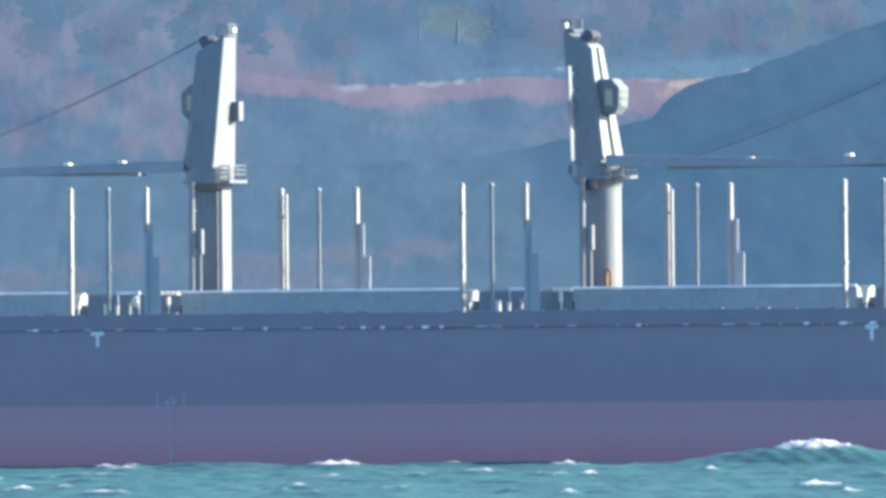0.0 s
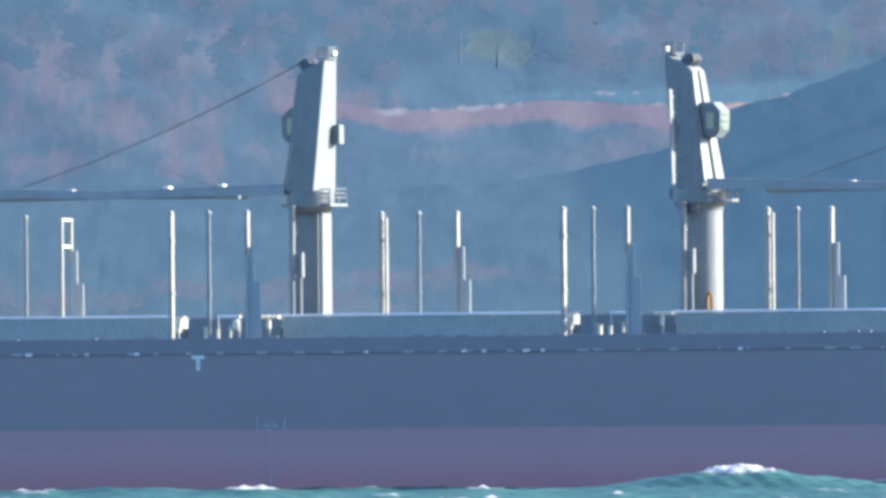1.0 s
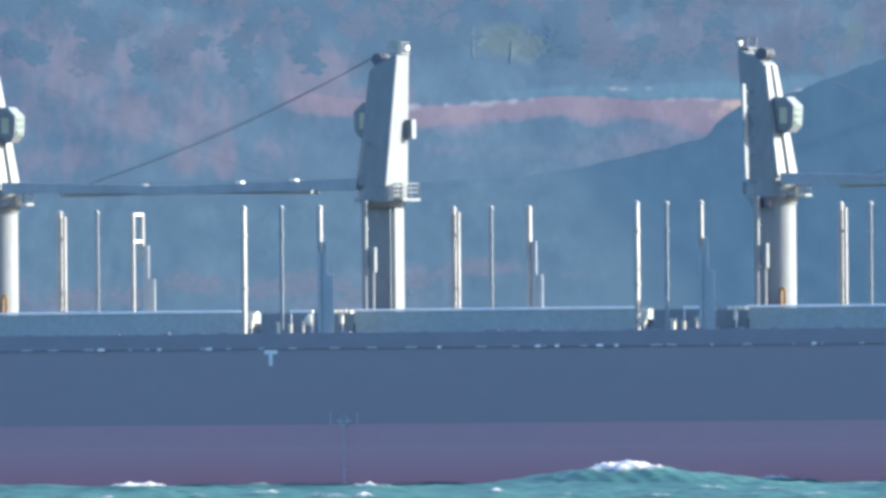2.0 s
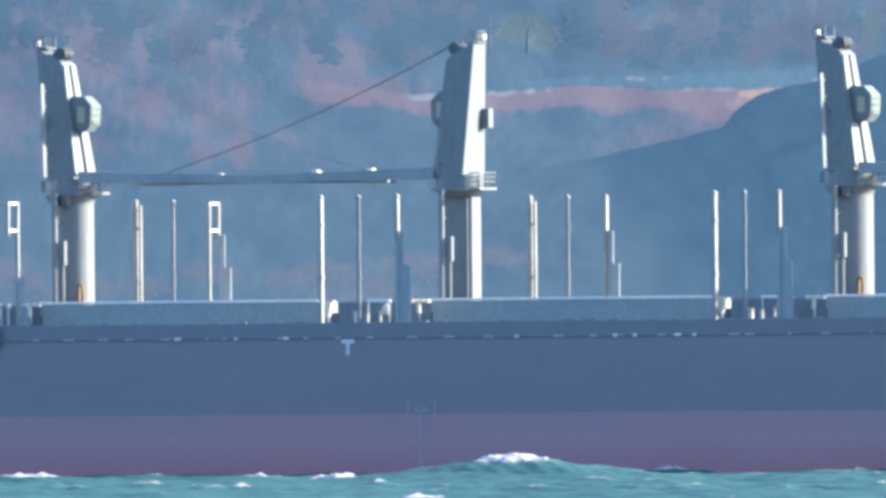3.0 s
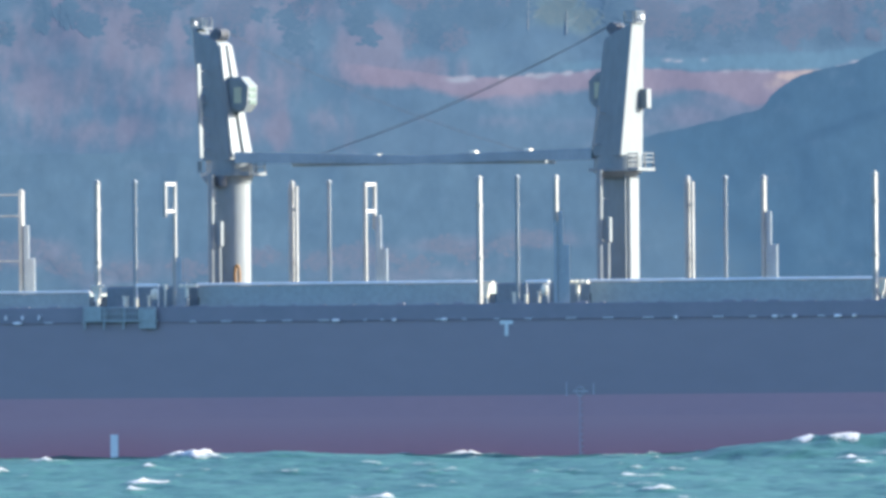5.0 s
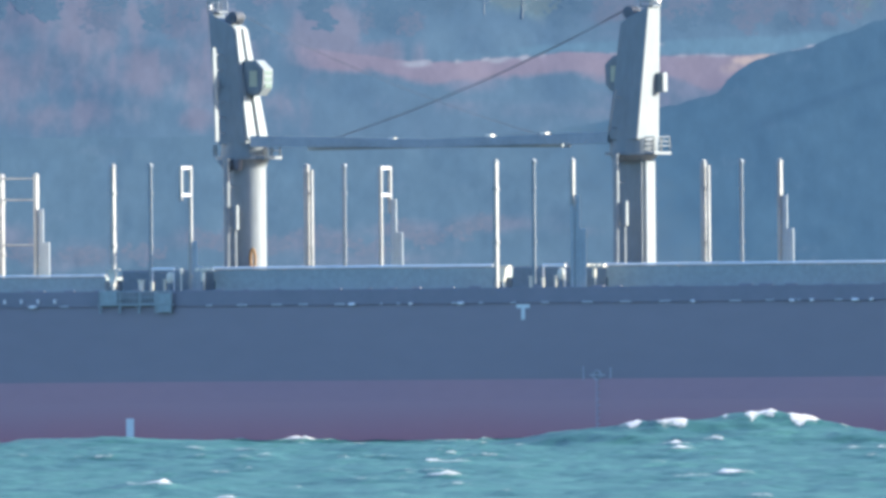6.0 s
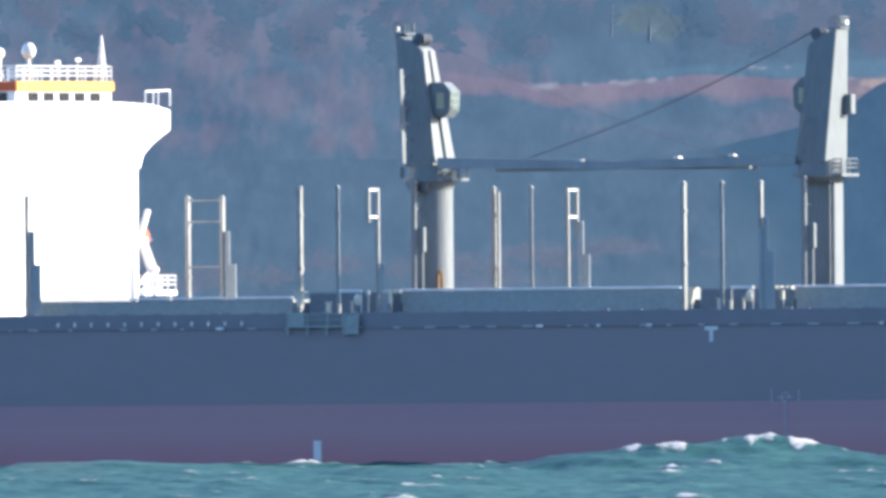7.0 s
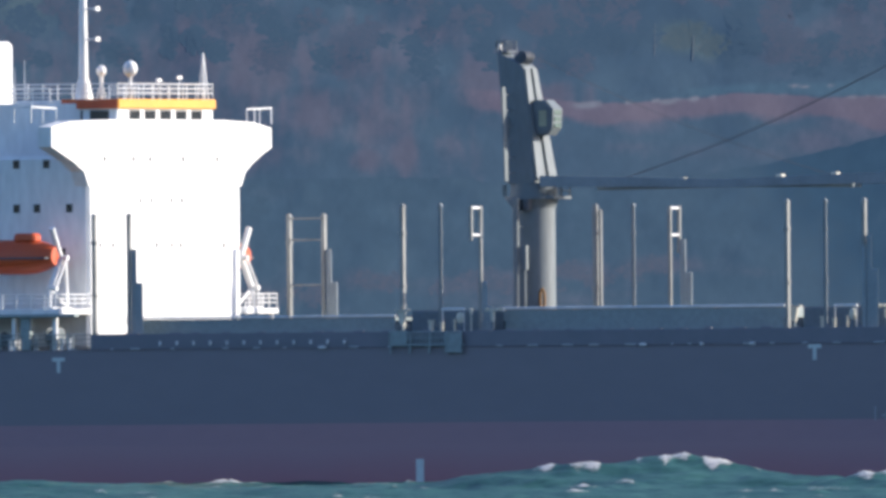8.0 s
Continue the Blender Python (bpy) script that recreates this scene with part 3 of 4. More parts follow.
def hull_marks():
    for u, w in ((-0.28, 9.35), (62.73, 9.35), (-62.43, 8.9)):
        bm = B()
        box(bm, u - 0.52, u + 0.52, -16.2, -16.15, w + 0.22, w + 0.5)
        box(bm, u - 0.14, u + 0.14, -16.2, -16.15, w - 0.6, w + 0.22)
        part("tug_mark", bm, MARKS, ship, "pale T-shaped mark painted on the hull")
    part("waterline_mark", one(box, -32.9, -32.28, -16.2, -16.15, -0.3, 1.9), MARKS, ship, "pale upright bar painted near the waterline")
    bm = B()
    box(bm, 5.6, 5.72, -16.2, -16.15, 0.1, 4.4)
    for i in range(9):
        box(bm, 5.72, 5.9, -16.2, -16.15, 0.3 + i * 0.45, 0.42 + i * 0.45)
    part("draught_scale", bm, mat("faint_marking", (0.44, 0.38, 0.42), 0.6, scale=2.0), ship, "faint draught marks on the red band")
    bm = B()
    for i in range(20):
        a0, a1 = 2 * math.pi * i / 20, 2 * math.pi * (i + 1) / 20
        tube(bm, (5.7 + 0.32 * math.cos(a0), -16.18, 4.75 + 0.32 * math.sin(a0)), (5.7 + 0.32 * math.cos(a1), -16.18, 4.75 + 0.32 * math.sin(a1)), 0.05, seg=5)
    box(bm, 5.1, 6.3, -16.2, -16.15, 4.7, 4.8)
    box(bm, 4.55, 4.63, -16.2, -16.15, 4.4, 5.4)
    box(bm, 6.75, 6.83, -16.2, -16.15, 4.5, 5.3)
    part("load_line", bm, mat("pale_marking", (0.46, 0.49, 0.51), 0.6, scale=2.0), ship, "pale load line ring with bars")


hull_marks()


def side_fittings():
    for i in range(12):
        u = -53.95 + 1.385 * i
        part("bulwark_stay", one(box, u - 0.06, u + 0.06, -16.3, -16.1, 10.2, 10.5, 0.02), WHITE, ship, "small white stay on the bulwark")
    for u, n in ((21.6, 0.35), (23.2, 0.3), (26.67, 0.5), (28.0, 0.25), (57.57, 0.4), (60.5, 0.55), (62.9, 0.5), (-5.3, 0.4), (-9.4, 0.25), (-14.2, 0.5), (-40.5, 0.5), (13.6, 0.2), (44.0, 0.3)):
        part("fairlead", one(box, u - n / 2, u + n / 2, -16.42, -16.12, 9.86, 10.06, 0.05), WHITE, ship, "small white roller at the deck edge")
    rng = random.Random(3)
    # short pipes added to catch sun as the bright dashes at the deck edge
    for i in range(46):
        u = -64 + 2.85 * i + rng.uniform(-1.0, 1.0)
        part("sunline_pipe", one(tube, (u, -16.2, 9.97), (u + rng.uniform(0.12, 0.9), -16.2, 9.97), 0.035, seg=8), MARKS, ship, "pale pipe length added for the bright dashes at the deck edge")
    for i in range(52):
        u = -56 + 2.35 * i + rng.uniform(-0.7, 0.7)
        n, h = rng.uniform(0.3, 1.2), rng.uniform(0.04, 0.14)
        bm = B()
        hexa(bm, [(u - n / 2, -15.7, 9.93), (u + n / 2, -15.7, 9.93), (u + n / 2, -15.4, 9.93), (u - n / 2, -15.4, 9.93)],
             [(u - n / 2, -15.65, 11.05 + h), (u + n / 2, -15.65, 11.05 + h), (u + n / 2, -15.45, 11.05 + h), (u - n / 2, -15.45, 11.05 + h)], 0.04)
        part("pipe_stand", bm, DARK, ship, "dark pipe stand behind the bulwark")
    # boarding platform let down at the ship's side
    bm = B()
    box(bm, -34.9, -28.9, -16.5, -15.9, 9.98, 10.12, 0.03)
    for u in (-34.8, -33.2, -31.6, -30.1, -29.0):
        box(bm, u - 0.07, u + 0.07, -16.5, -16.38, 9.45, 11.0, 0.02)
    box(bm, -34.9, -33.4, -16.5, -16.42, 10.1, 11.1, 0.02)
    box(bm, -30.3, -28.9, -16.5, -16.42, 9.5, 10.9, 0.02)
    for w in (10.55, 11.0):
        tube(bm, (-34.9, -16.45, w), (-28.9, -16.45, w), 0.045, seg=6)
    for i in range(12):
        u = -33.2 + 0.26 * i
        box(bm, u - 0.035, u + 0.035, -16.47, -16.42, 10.1, 11.0)
    part("boarding_platform", bm, GREY, ship, "grey-green railed boarding platform at the ship's side")


side_fittings()
CRANES = ((-32.05, 1), (0.0, -1), (32.1, 1), (64.2, -1))


def hatch(u0, u1, low=0.0):
    bm = B()
    box(bm, u0 + 0.1, u1 - 0.1, -12.45, 12.45, 9.93, 11.74)
    co = part("hatch_coaming", bm, GREY, ship, "grey-green steel hatch coaming")
    # pipe added to catch sun as the bright line along the hatch top
    bm = B()
    tube(bm, (u0, -12.5, 12.64 - low), (u1, -12.5, 12.64 - low), 0.085 if low == 0 else 0.07, seg=12)
    part("sunline_pipe", bm, WHITE, co, "pale pipe added for the sunlit line along the hatch edge")
    k = 4
    for i in range(k):
        a, b = u0 + (u1 - u0) * i / k + 0.006, u0 + (u1 - u0) * (i + 1) / k - 0.006
        bm = B()
        q = ((a, -12.45), (b, -12.45), (b, 12.45), (a, 12.45))
        hexa(bm, [(x, y, 11.745) for x, y in q], [(x, y, 12.5 - low) for x, y in q])
        part("hatch_cover", bm, GREY, co, "flat steel hatch cover panel")
        # unseen top plate, added to set how much sunlight bounces upward
        part("bounce_plate", one(box, a + 0.1, b - 0.1, -12.3, 12.3, 12.504 - low, 12.53 - low), DECK, co, "red-brown top plate added to govern light bounced off the hatch")


for a, b, low in ((-58.9, -36.6, 0.45), (-27.7, -4.7, 0.0), (4.5, 27.5, 0.0), (36.6, 59.6, 0.0)):
    hatch(a, b, low)


def deck_gear(u0):
    """Mooring and hatch gear that stands at the ship's side abreast of a crane."""
    v, u0 = -14.6, u0 + 0.9

    def taper(bm, d0, d1, w0, e0, e1, w1, h=0.15):
        hexa(bm, [(u0 + d0, v - h, w0), (u0 + d1, v - h, w0), (u0 + d1, v + h, w0), (u0 + d0, v + h, w0)],
             [(u0 + e0, v - h, w1), (u0 + e1, v - h, w1), (u0 + e1, v + h, w1), (u0 + e0, v + h, w1)], 0.03)

    bm = B()
    taper(bm, -3.8, -3.55, 11.45, -4.0, -3.35, 12.3)
    taper(bm, -4.0, -3.35, 12.3, -4.05, -3.4, 12.5)
    bracket = part("pedestal_bracket", bm, GEAR, ship, "cream steel bracket on the deck")
    part("top_plate", one(box, u0 - 4.15, u0 - 3.1, v - 0.2, v + 0.2, 12.52, 12.64, 0.03), GEAR, bracket)
    part("foot", one(box, u0 - 3.76, u0 - 3.6, v - 0.1, v + 0.1, 9.93, 11.46), HOUSE, bracket)
    for d, top, r in ((-1.3, 11.85, 0.2), (-0.42, 11.7, 0.12), (0.62, 11.9, 0.09)):
        bm = B()
        tube(bm, (u0 + d, v, 9.93), (u0 + d, v, top), r, seg=10)
        tube(bm, (u0 + d, v, top - 0.1), (u0 + d, v, top), r * 1.35, seg=10)
        part("deck_vent", bm, GEAR, ship, "short cream ventilator on the deck", True)
    bm = B()
    bmesh.ops.create_uvsphere(bm, u_segments=16, v_segments=10, radius=0.3, matrix=Matrix.Translation((u0 + 1.1, v, 11.95)) @ Matrix.Diagonal((1, 0.9, 1.55, 1)))
    cowl = part("cowl_vent", bm, GEAR, ship, "rounded cream cowl ventilator", True)
    part("foot", one(tube, (u0 + 1.1, v, 9.93), (u0 + 1.1, v, 11.6), 0.2, seg=10), HOUSE, cowl)
    bm = B()
    tube(bm, (u0 - 0.42, v, 12.6), (u0 + 1.45, v, 12.6), 0.1, seg=10)
    for d in (-0.35, 1.4):
        tube(bm, (u0 + d, v, 9.93), (u0 + d, v, 12.6), 0.035, seg=6)
    part("pipe_rail", bm, WHITE, ship, "pale pipe carried on thin posts")
    bm = B()
    tube(bm, (u0 + 1.98, v, 9.93), (u0 + 1.98, v, 12.6), 0.06, seg=8)
    box(bm, u0 + 1.88, u0 + 2.1, v - 0.1, v + 0.1, 12.25, 12.65, 0.03)
    part("call_post", bm, GEAR, ship, "thin pale post with a small box")
    bm = B()
    for k in range(4):
        box(bm, u0 + 3.2 + 0.42 * k, u0 + 3.36 + 0.42 * k, v - 0.2, v + 0.2, 12.42, 12.66, 0.02)
    box(bm, u0 + 3.25, u0 + 4.65, v - 0.1, v + 0.1, 12.44, 12.6)
    table = part("hatch_table", bm, GEAR, ship, "white T-shaped stand beside the hatch")
    bm = B()
    box(bm, u0 + 3.66, u0 + 3.9, v - 0.1, v + 0.1, 11.7, 12.43, 0.02)
    part("stem", bm, GEAR, table)
    part("foot", one(box, u0 + 3.68, u0 + 3.86, v - 0.08, v + 0.08, 9.93, 11.66), HOUSE, table)


def crane(u0, s):
    def P(du, dv, w):
        return (u0 + s * du, s * dv, w)

    def sbox(bm, a, b, c, d, w0, w1, bevel=0.0):
        x0, x1 = sorted((u0 + s * a, u0 + s * b))
        y0, y1 = sorted((s * c, s * d))
        box(bm, x0, x1, y0, y1, w0, w1, bevel)

    bm = B()
    if s > 0:
        tube(bm, P(0, 0, 9.9), P(0, 0, 20.5), 1.5, seg=40)
        tube(bm, P(0, 0, 19.9), P(0, 0, 20.5), 1.52, 1.75, seg=40)
        tube(bm, P(0, 0, 11.0), P(0, 0, 11.15), 1.58, seg=40)
    else:
        box(bm, u0 - 1.35, u0 + 1.35, -0.72, 0.72, 9.9, 20.1, 0.08)
        tube(bm, P(0, 0, 20.05), P(0, 0, 20.5), 1.3, 1.75, seg=40)
    ped = part("crane", bm, HAZED_CREAM, ship, "cream deck crane on a %s, jib lowered %s" % (("round pedestal", "forward") if s > 0 else ("box-section pedestal", "aft")), True)
    bm = B()
    tube(bm, P(0, 0, 20.5), P(0, 0, 20.72), 2.1, seg=32)
    box(bm, u0 - 0.6, u0 + 2.35, -1.3, 1.3, 20.5, 20.72, 0.03)
    part("platform", bm, HAZED_CREAM, ped, "round steel walkway platform", True)
    tube_bm = B()
    rail(tube_bm, [(u0 + 1.5, -1.2, 20.72), (u0 + 2.25, -1.2, 20.72), (u0 + 2.25, 1.2, 20.72), (u0 + 1.5, 1.2, 20.72)], 1.05, 1.2, 0.045)
    part("guard_rail", tube_bm, HAZED_CREAM, ped)
    if s > 0:
        part("guard_rail", one(rail, [(u0 - 1.9, -1.2, 20.72), (u0 - 2.2, -0.3, 20.72)], 0.8, 0.8, 0.05), HAZED_CREAM, ped)
    part("slewing_ring", one(tube, P(0, 0, 20.72), P(0, 0, 21.7), 1.75, 1.7, seg=40), HAZED_CREAM, ped, "", True)
    bm = B()
    sh, top = (-0.2, -0.65) if s > 0 else (0.0, -0.65)
    top -= 0.75 if s > 0 else 0.0
    lo = [P(-1.15 + sh, -1.65, 21.6), P(1.15 + sh, -1.65, 21.6), P(1.15 + sh, 1.65, 21.6), P(-1.15 + sh, 1.65, 21.6)]
    hi = [P(-1.1 + top, -0.9, 31.2), P(1.05 + top, -0.9, 30.1), P(1.05 + top, 0.9, 30.1), P(-1.1 + top, 0.9, 31.2)]
    hexa(bm, lo, hi, 0.05)
    body = part("housing", bm, HAZED_CREAM, ped, "tall tapering crane housing")
    e0, e1 = (-0.67, -1.2) if s > 0 else (-0.7, 0.4)
    bm = B()
    hexa(bm, [(u0 + e0 - 0.05, -2.55, 21.8), (u0 + e0 + 0.05, -2.55, 21.8), (u0 + e0 + 0.05, -3.15, 21.8), (u0 + e0 - 0.05, -3.15, 21.8)],
         [(u0 + e1 - 0.05, -2.1, 28.6), (u0 + e1 + 0.05, -2.1, 28.6), (u0 + e1 + 0.05, -2.55, 28.6), (u0 + e1 - 0.05, -2.55, 28.6)])
    for i in range(6):
        f = (i + 0.5) / 6
        u = u0 + e0 + (e1 - e0) * f
        box(bm, u - 0.04, u + 0.04, -2.6 + 0.45 * f, -1.5 + 0.5 * f, 21.8 + 6.8 * f, 21.88 + 6.8 * f)
    if s < 0:
        bm.free()
        bm = B()
        hexa(bm, [(u0 - 0.7, -2.55, 22.0), (u0 - 0.62, -2.55, 22.0), (u0 - 0.62, -2.7, 22.0), (u0 - 0.7, -2.7, 22.0)],
             [(u0 - 0.2, -2.35, 25.2), (u0 - 0.12, -2.35, 25.2), (u0 - 0.12, -2.5, 25.2), (u0 - 0.2, -2.5, 25.2)])
        for w in (22.4, 24.6):
            u = u0 - 0.66 + 0.5 * (w - 22) / 3.2
            box(bm, u - 0.04, u + 0.04, -2.5, -1.45, w, w + 0.08)
    part("climbing_rail", bm, HAZED_CREAM, ped, "narrow climbing rail up the housing side")
    bm = B()
    tube(bm, (u0 - 0.12, -2.55, 9.95), (u0 - 0.12, -2.55, 20.6), 0.22, seg=12)
    for w in (12.5, 15.5, 18.5, 20.3):
        box(bm, u0 - 0.16, u0 - 0.08, -2.5, -1.3, w, w + 0.08)
    part("stand_pipe", bm, HAZED_CREAM, ped, "slim pipe up the pedestal", True)
    # twin ribs on the jib side with a cable slot between
    bm = B()
    for c in (-1, 1):
        hexa(bm, [P(1.14 + sh, c * 1.5, 21.9), P(1.3 + sh, c * 1.5, 21.9), P(1.3 + sh, c * 0.3, 21.9), P(1.14 + sh, c * 0.3, 21.9)],
             [P(1.05 + top, c * 0.85, 29.95), P(1.22 + top, c * 0.85, 29.95), P(1.22 + top, c * 0.18, 29.95), P(1.05 + top, c * 0.18, 29.95)])
    part("rib", bm, HAZED_CREAM, ped)
    bm = B()
    for v in (-0.42, 0.0, 0.42):
        tube(bm, P(0.75 + top, v - 0.1, 30.75), P(0.75 + top, v + 0.1, 30.75), 0.45, seg=16)
    tube(bm, P(0.75 + top, -0.65, 30.75), P(0.75 + top, 0.65, 30.75), 0.12, seg=8)
    for v in (-0.6, 0.6):
        sbox(bm, 0.2 + top, 0.95 + top, v - 0.05, v + 0.05, 30.3, 30.9, 0.02)
    part("sheave_head", bm, STEEL, ped, "dark sheaves on the crane top")
    bm = B()
    sbox(bm, -1.3 + top, -0.3 + top, -0.7, 0.7, 31.12, 31.22, 0.02)
    rail(bm, [P(-0.35 + top, -0.65, 31.2), P(-1.25 + top, -0.65, 31.2), P(-1.25 + top, 0.65, 31.2), P(-0.35 + top, 0.65, 31.2)], 0.75, 0.6, 0.04)
    tube(bm, P(-1.0 + top, 0.2, 31.2), P(-1.0 + top, 0.2, 32.0), 0.05, seg=6)
    part("top_platform", bm, HAZED_CREAM, ped, "small railed platform on the crane top")
    part("top_lamp", one(tube, P(-1.35 + top, -0.3, 31.55), P(-1.05 + top, -0.3, 31.55), 0.2, seg=10), WHITE, ped, "round white lamp")
    bm = B()
    lo = [P(0.5, -0.6, 25.1), P(1.5, -0.6, 25.1), P(1.5, 0.6, 25.1), P(0.5, 0.6, 25.1)]
    m1 = [P(0.35, -0.68, 25.6), P(1.9, -0.68, 25.6), P(1.9, 0.68, 25.6), P(0.35, 0.68, 25.6)]
    m2 = [P(0.3, -0.68, 27.0), P(1.98, -0.68, 27.0), P(1.98, 0.68, 27.0), P(0.3, 0.68, 27.0)]
    hi = [P(0.3, -0.6, 27.65), P(1.3, -0.6, 27.65), P(1.3, 0.6, 27.65), P(0.3, 0.6, 27.65)]
    loops = [[bm.verts.new(p) for p in q] for q in (lo, m1, m2, hi)]
    bm.faces.new(loops[0])
    bm.faces.new(loops[-1])
    for a, b in zip(loops, loops[1:]):
        for i in range(4):
            bm.faces.new((a[i], a[(i + 1) % 4], b[(i + 1) % 4], b[i]))
    cab = part("cab", bm, HAZED_CREAM, ped, "operator's cab with dark glazing")
    for c in (-1, 1):
        bm = B()
        a, b = sorted((c * 0.66, c * 0.73))
        q = ((0.35, 25.55), (0.6, 25.25), (1.4, 25.25), (1.72, 25.7), (1.78, 26.95), (1.25, 27.45), (0.45, 27.4), (0.3, 27.0))
        hexa(bm, [P(d, a, w) for d, w in q], [P(d, b, w) for d, w in q])
        part("side_window", bm, CAB_GLASS, cab, "dark side glazing of the cab")
        # pale panel paints the sunlight that passes through the cab
        a, b = sorted((c * 0.73, c * 0.77))
        part("lit_panel", one(sbox, 0.85, 1.45, a, b, 25.75, 26.9), LIT_PANEL, cab, "pale panel on the cab glass for sunlight passing through")
    for k in range(3):
        part("front_window", one(sbox, 1.9, 2.0, -0.5 , 0.5, 25.65 + 0.47 * k, 25.97 + 0.47 * k, 0.02), PANE, cab, "greenish front pane")
    bm = B()
    sbox(bm, -2.0 + 0.3 * (s > 0), -1.3, -1.45, -0.75, 25.0, 26.4, 0.04)
    part("electric_box", bm, HAZED_CREAM, ped, "small steel box on the housing back")
    # jib: two tapering side beams with cross braces, lying almost level
    jl = 26.5
    zj, zt = 21.85, 21.3
    bm = B()
    for c in (-1, 1):
        hexa(bm, [P(1.3, c * 1.35 - 0.2, zj - 0.45), P(1.3, c * 1.35 + 0.2, zj - 0.45), P(jl, c * 0.5 + 0.15, zt - 0.2), P(jl, c * 0.5 - 0.15, zt - 0.2)],
             [P(1.3, c * 1.35 - 0.2, zj + 0.35), P(1.3, c * 1.35 + 0.2, zj + 0.35), P(jl, c * 0.5 + 0.15, zt + 0.2), P(jl, c * 0.5 - 0.15, zt + 0.2)])
    for i in range(1, 12):
        d = 1.3 + (jl - 1.3) * i / 12
        hw = 1.35 - 0.85 * i / 12
        tube(bm, P(d, -hw, zj - 0.03 * i), P(d, hw, zj - 0.03 * i), 0.12, seg=6)
    # jib grey carries the haze tone of the hill behind
    jib = part("jib", bm, mat("grey_jib_paint", (0.27, 0.32, 0.35), 0.6, scale=0.5), ped, "long twin-beam steel jib lying level")
    for d in (7.3, 11.8, 19.8) if s < 0 else ():
        bm = B()
        h = zj + (zt - zj) * d / jl
        hexa(bm, [P(d - 0.3, -0.3, h + 0.25), P(d + 0.3, -0.3, h + 0.25), P(d + 0.3, 0.3, h + 0.25), P(d - 0.3, 0.3, h + 0.25)],
             [P(d - 0.2, -0.3, h + 0.5), P(d + 0.2, -0.3, h + 0.5), P(d + 0.2, 0.3, h + 0.5), P(d - 0.2, 0.3, h + 0.5)], 0.04)
        part("floodlight", bm, GEAR, jib, "small pale floodlight")
    thin = 0.02 if s < 0 else 0.008
    for c, dip in ((-0.35, 2.6), (-0.12, 2.3), (0.15, 3.0), (0.35, 3.4)):
        bm = B()
        pts = []
        for i in range(13):
            f = i / 12
            pts.append(P(0.9 + top + (jl - 1.0 - top) * f, c, 31.1 + (zt + 0.2 - 31.1) * f - dip * f * (1 - f)))
        rings = [[bm.verts.new((x, y + thin * math.cos(a), z + thin * math.sin(a))) for a in (0.8, 2.9, 5.0)] for x, y, z in pts]
        for a, b in zip(rings, rings[1:]):
            for i in range(3):
                bm.faces.new((a[i], a[(i + 1) % 3], b[(i + 1) % 3], b[i]))
        part("luffing_wire", bm, WIRE if s < 0 else STEEL, ped, "dark slack luffing wire")
    bm = B()
    tube(bm, (u0 + 0.35, -2.2, 9.9), (u0 + 0.35, -2.2, 16.0), 0.14, seg=8)
    box(bm, u0 + 0.1, u0 + 0.6, -2.4, -2.0, 15.4, 17.2, 0.04)
    part("vent_post", bm, HAZED_CREAM, ped, "slim ventilator post")
    if s > 0:
        part("slewing_motor", one(tube, (u0 + 0.3, -1.75, 19.75), (u0 + 0.3, -1.75, 20.5), 0.36, 0.42, seg=14), STEEL, ped, "dark slewing motor under the platform", True)
        bm = B()
        hexa(bm, [(u0 - 0.6, -2.3, 19.9), (u0 - 0.1, -2.3, 19.7), (u0 - 0.1, -1.4, 19.7), (u0 - 0.6, -1.4, 19.9)],
             [(u0 - 1.1, -2.3, 20.5), (u0 + 0.0, -2.3, 20.5), (u0 + 0.0, -1.4, 20.5), (u0 - 1.1, -1.4, 20.5)], 0.03)
        part("motor_bracket", bm, HAZED_CREAM, ped, "cream bracket under the platform")
        bm = B()
        for k in range(14):
            a0, a1 = 2 * math.pi * k / 14, 2 * math.pi * (k + 1) / 14
            tube(bm, (u0 + 1.25 + 0.2 * math.cos(a0), -1.2, 13.3 + 0.75 * math.sin(a0)), (u0 + 1.25 + 0.2 * math.cos(a1), -1.2, 13.3 + 0.75 * math.sin(a1)), 0.09, seg=6)
        part("hose_reel", bm, HOSE, ped, "coiled ochre fire hose")
    else:
        bm = B()
        tube(bm, (u0 + 1.1, -0.95, 10), (u0 + 1.1, -0.95, 20.4), 0.08, seg=8)
        for i in range(28):
            box(bm, u0 + 0.8, u0 + 1.1, -0.97, -0.93, 10.2 + i * 0.36, 10.24 + i * 0.36)
        part("ladder", bm, HAZED_CREAM, ped)
    # mast house at the foot
    bm = B()
    box(bm, u0 - 3.3, u0 + 3.6, -12.3, 12.3, 9.93, 12.5, 0.05)
    # block added to close the gap that would show as black shade
    part("gap_block", one(box, u0 + 3.62, u0 + (4.34 if u0 < -20 else 4.49), -12.4, 12.4, 9.93, 12.46, 0.02), HOUSE, ship, "grey block added to close the shaded gap between deckhouse and hatch")
    # unseen roof plate in the same light-bouncing deck tone
    part("roof_plate", one(box, u0 - 3.2, u0 + 3.5, -12.2, 12.2, 12.504, 12.53), DECK, ship, "red-brown painted deckhouse roof")
    house = part("mast_house", bm, HOUSE, ship, "grey deckhouse between the hatches")
    deck_gear(u0)


for u, s in CRANES:
    crane(u, s)


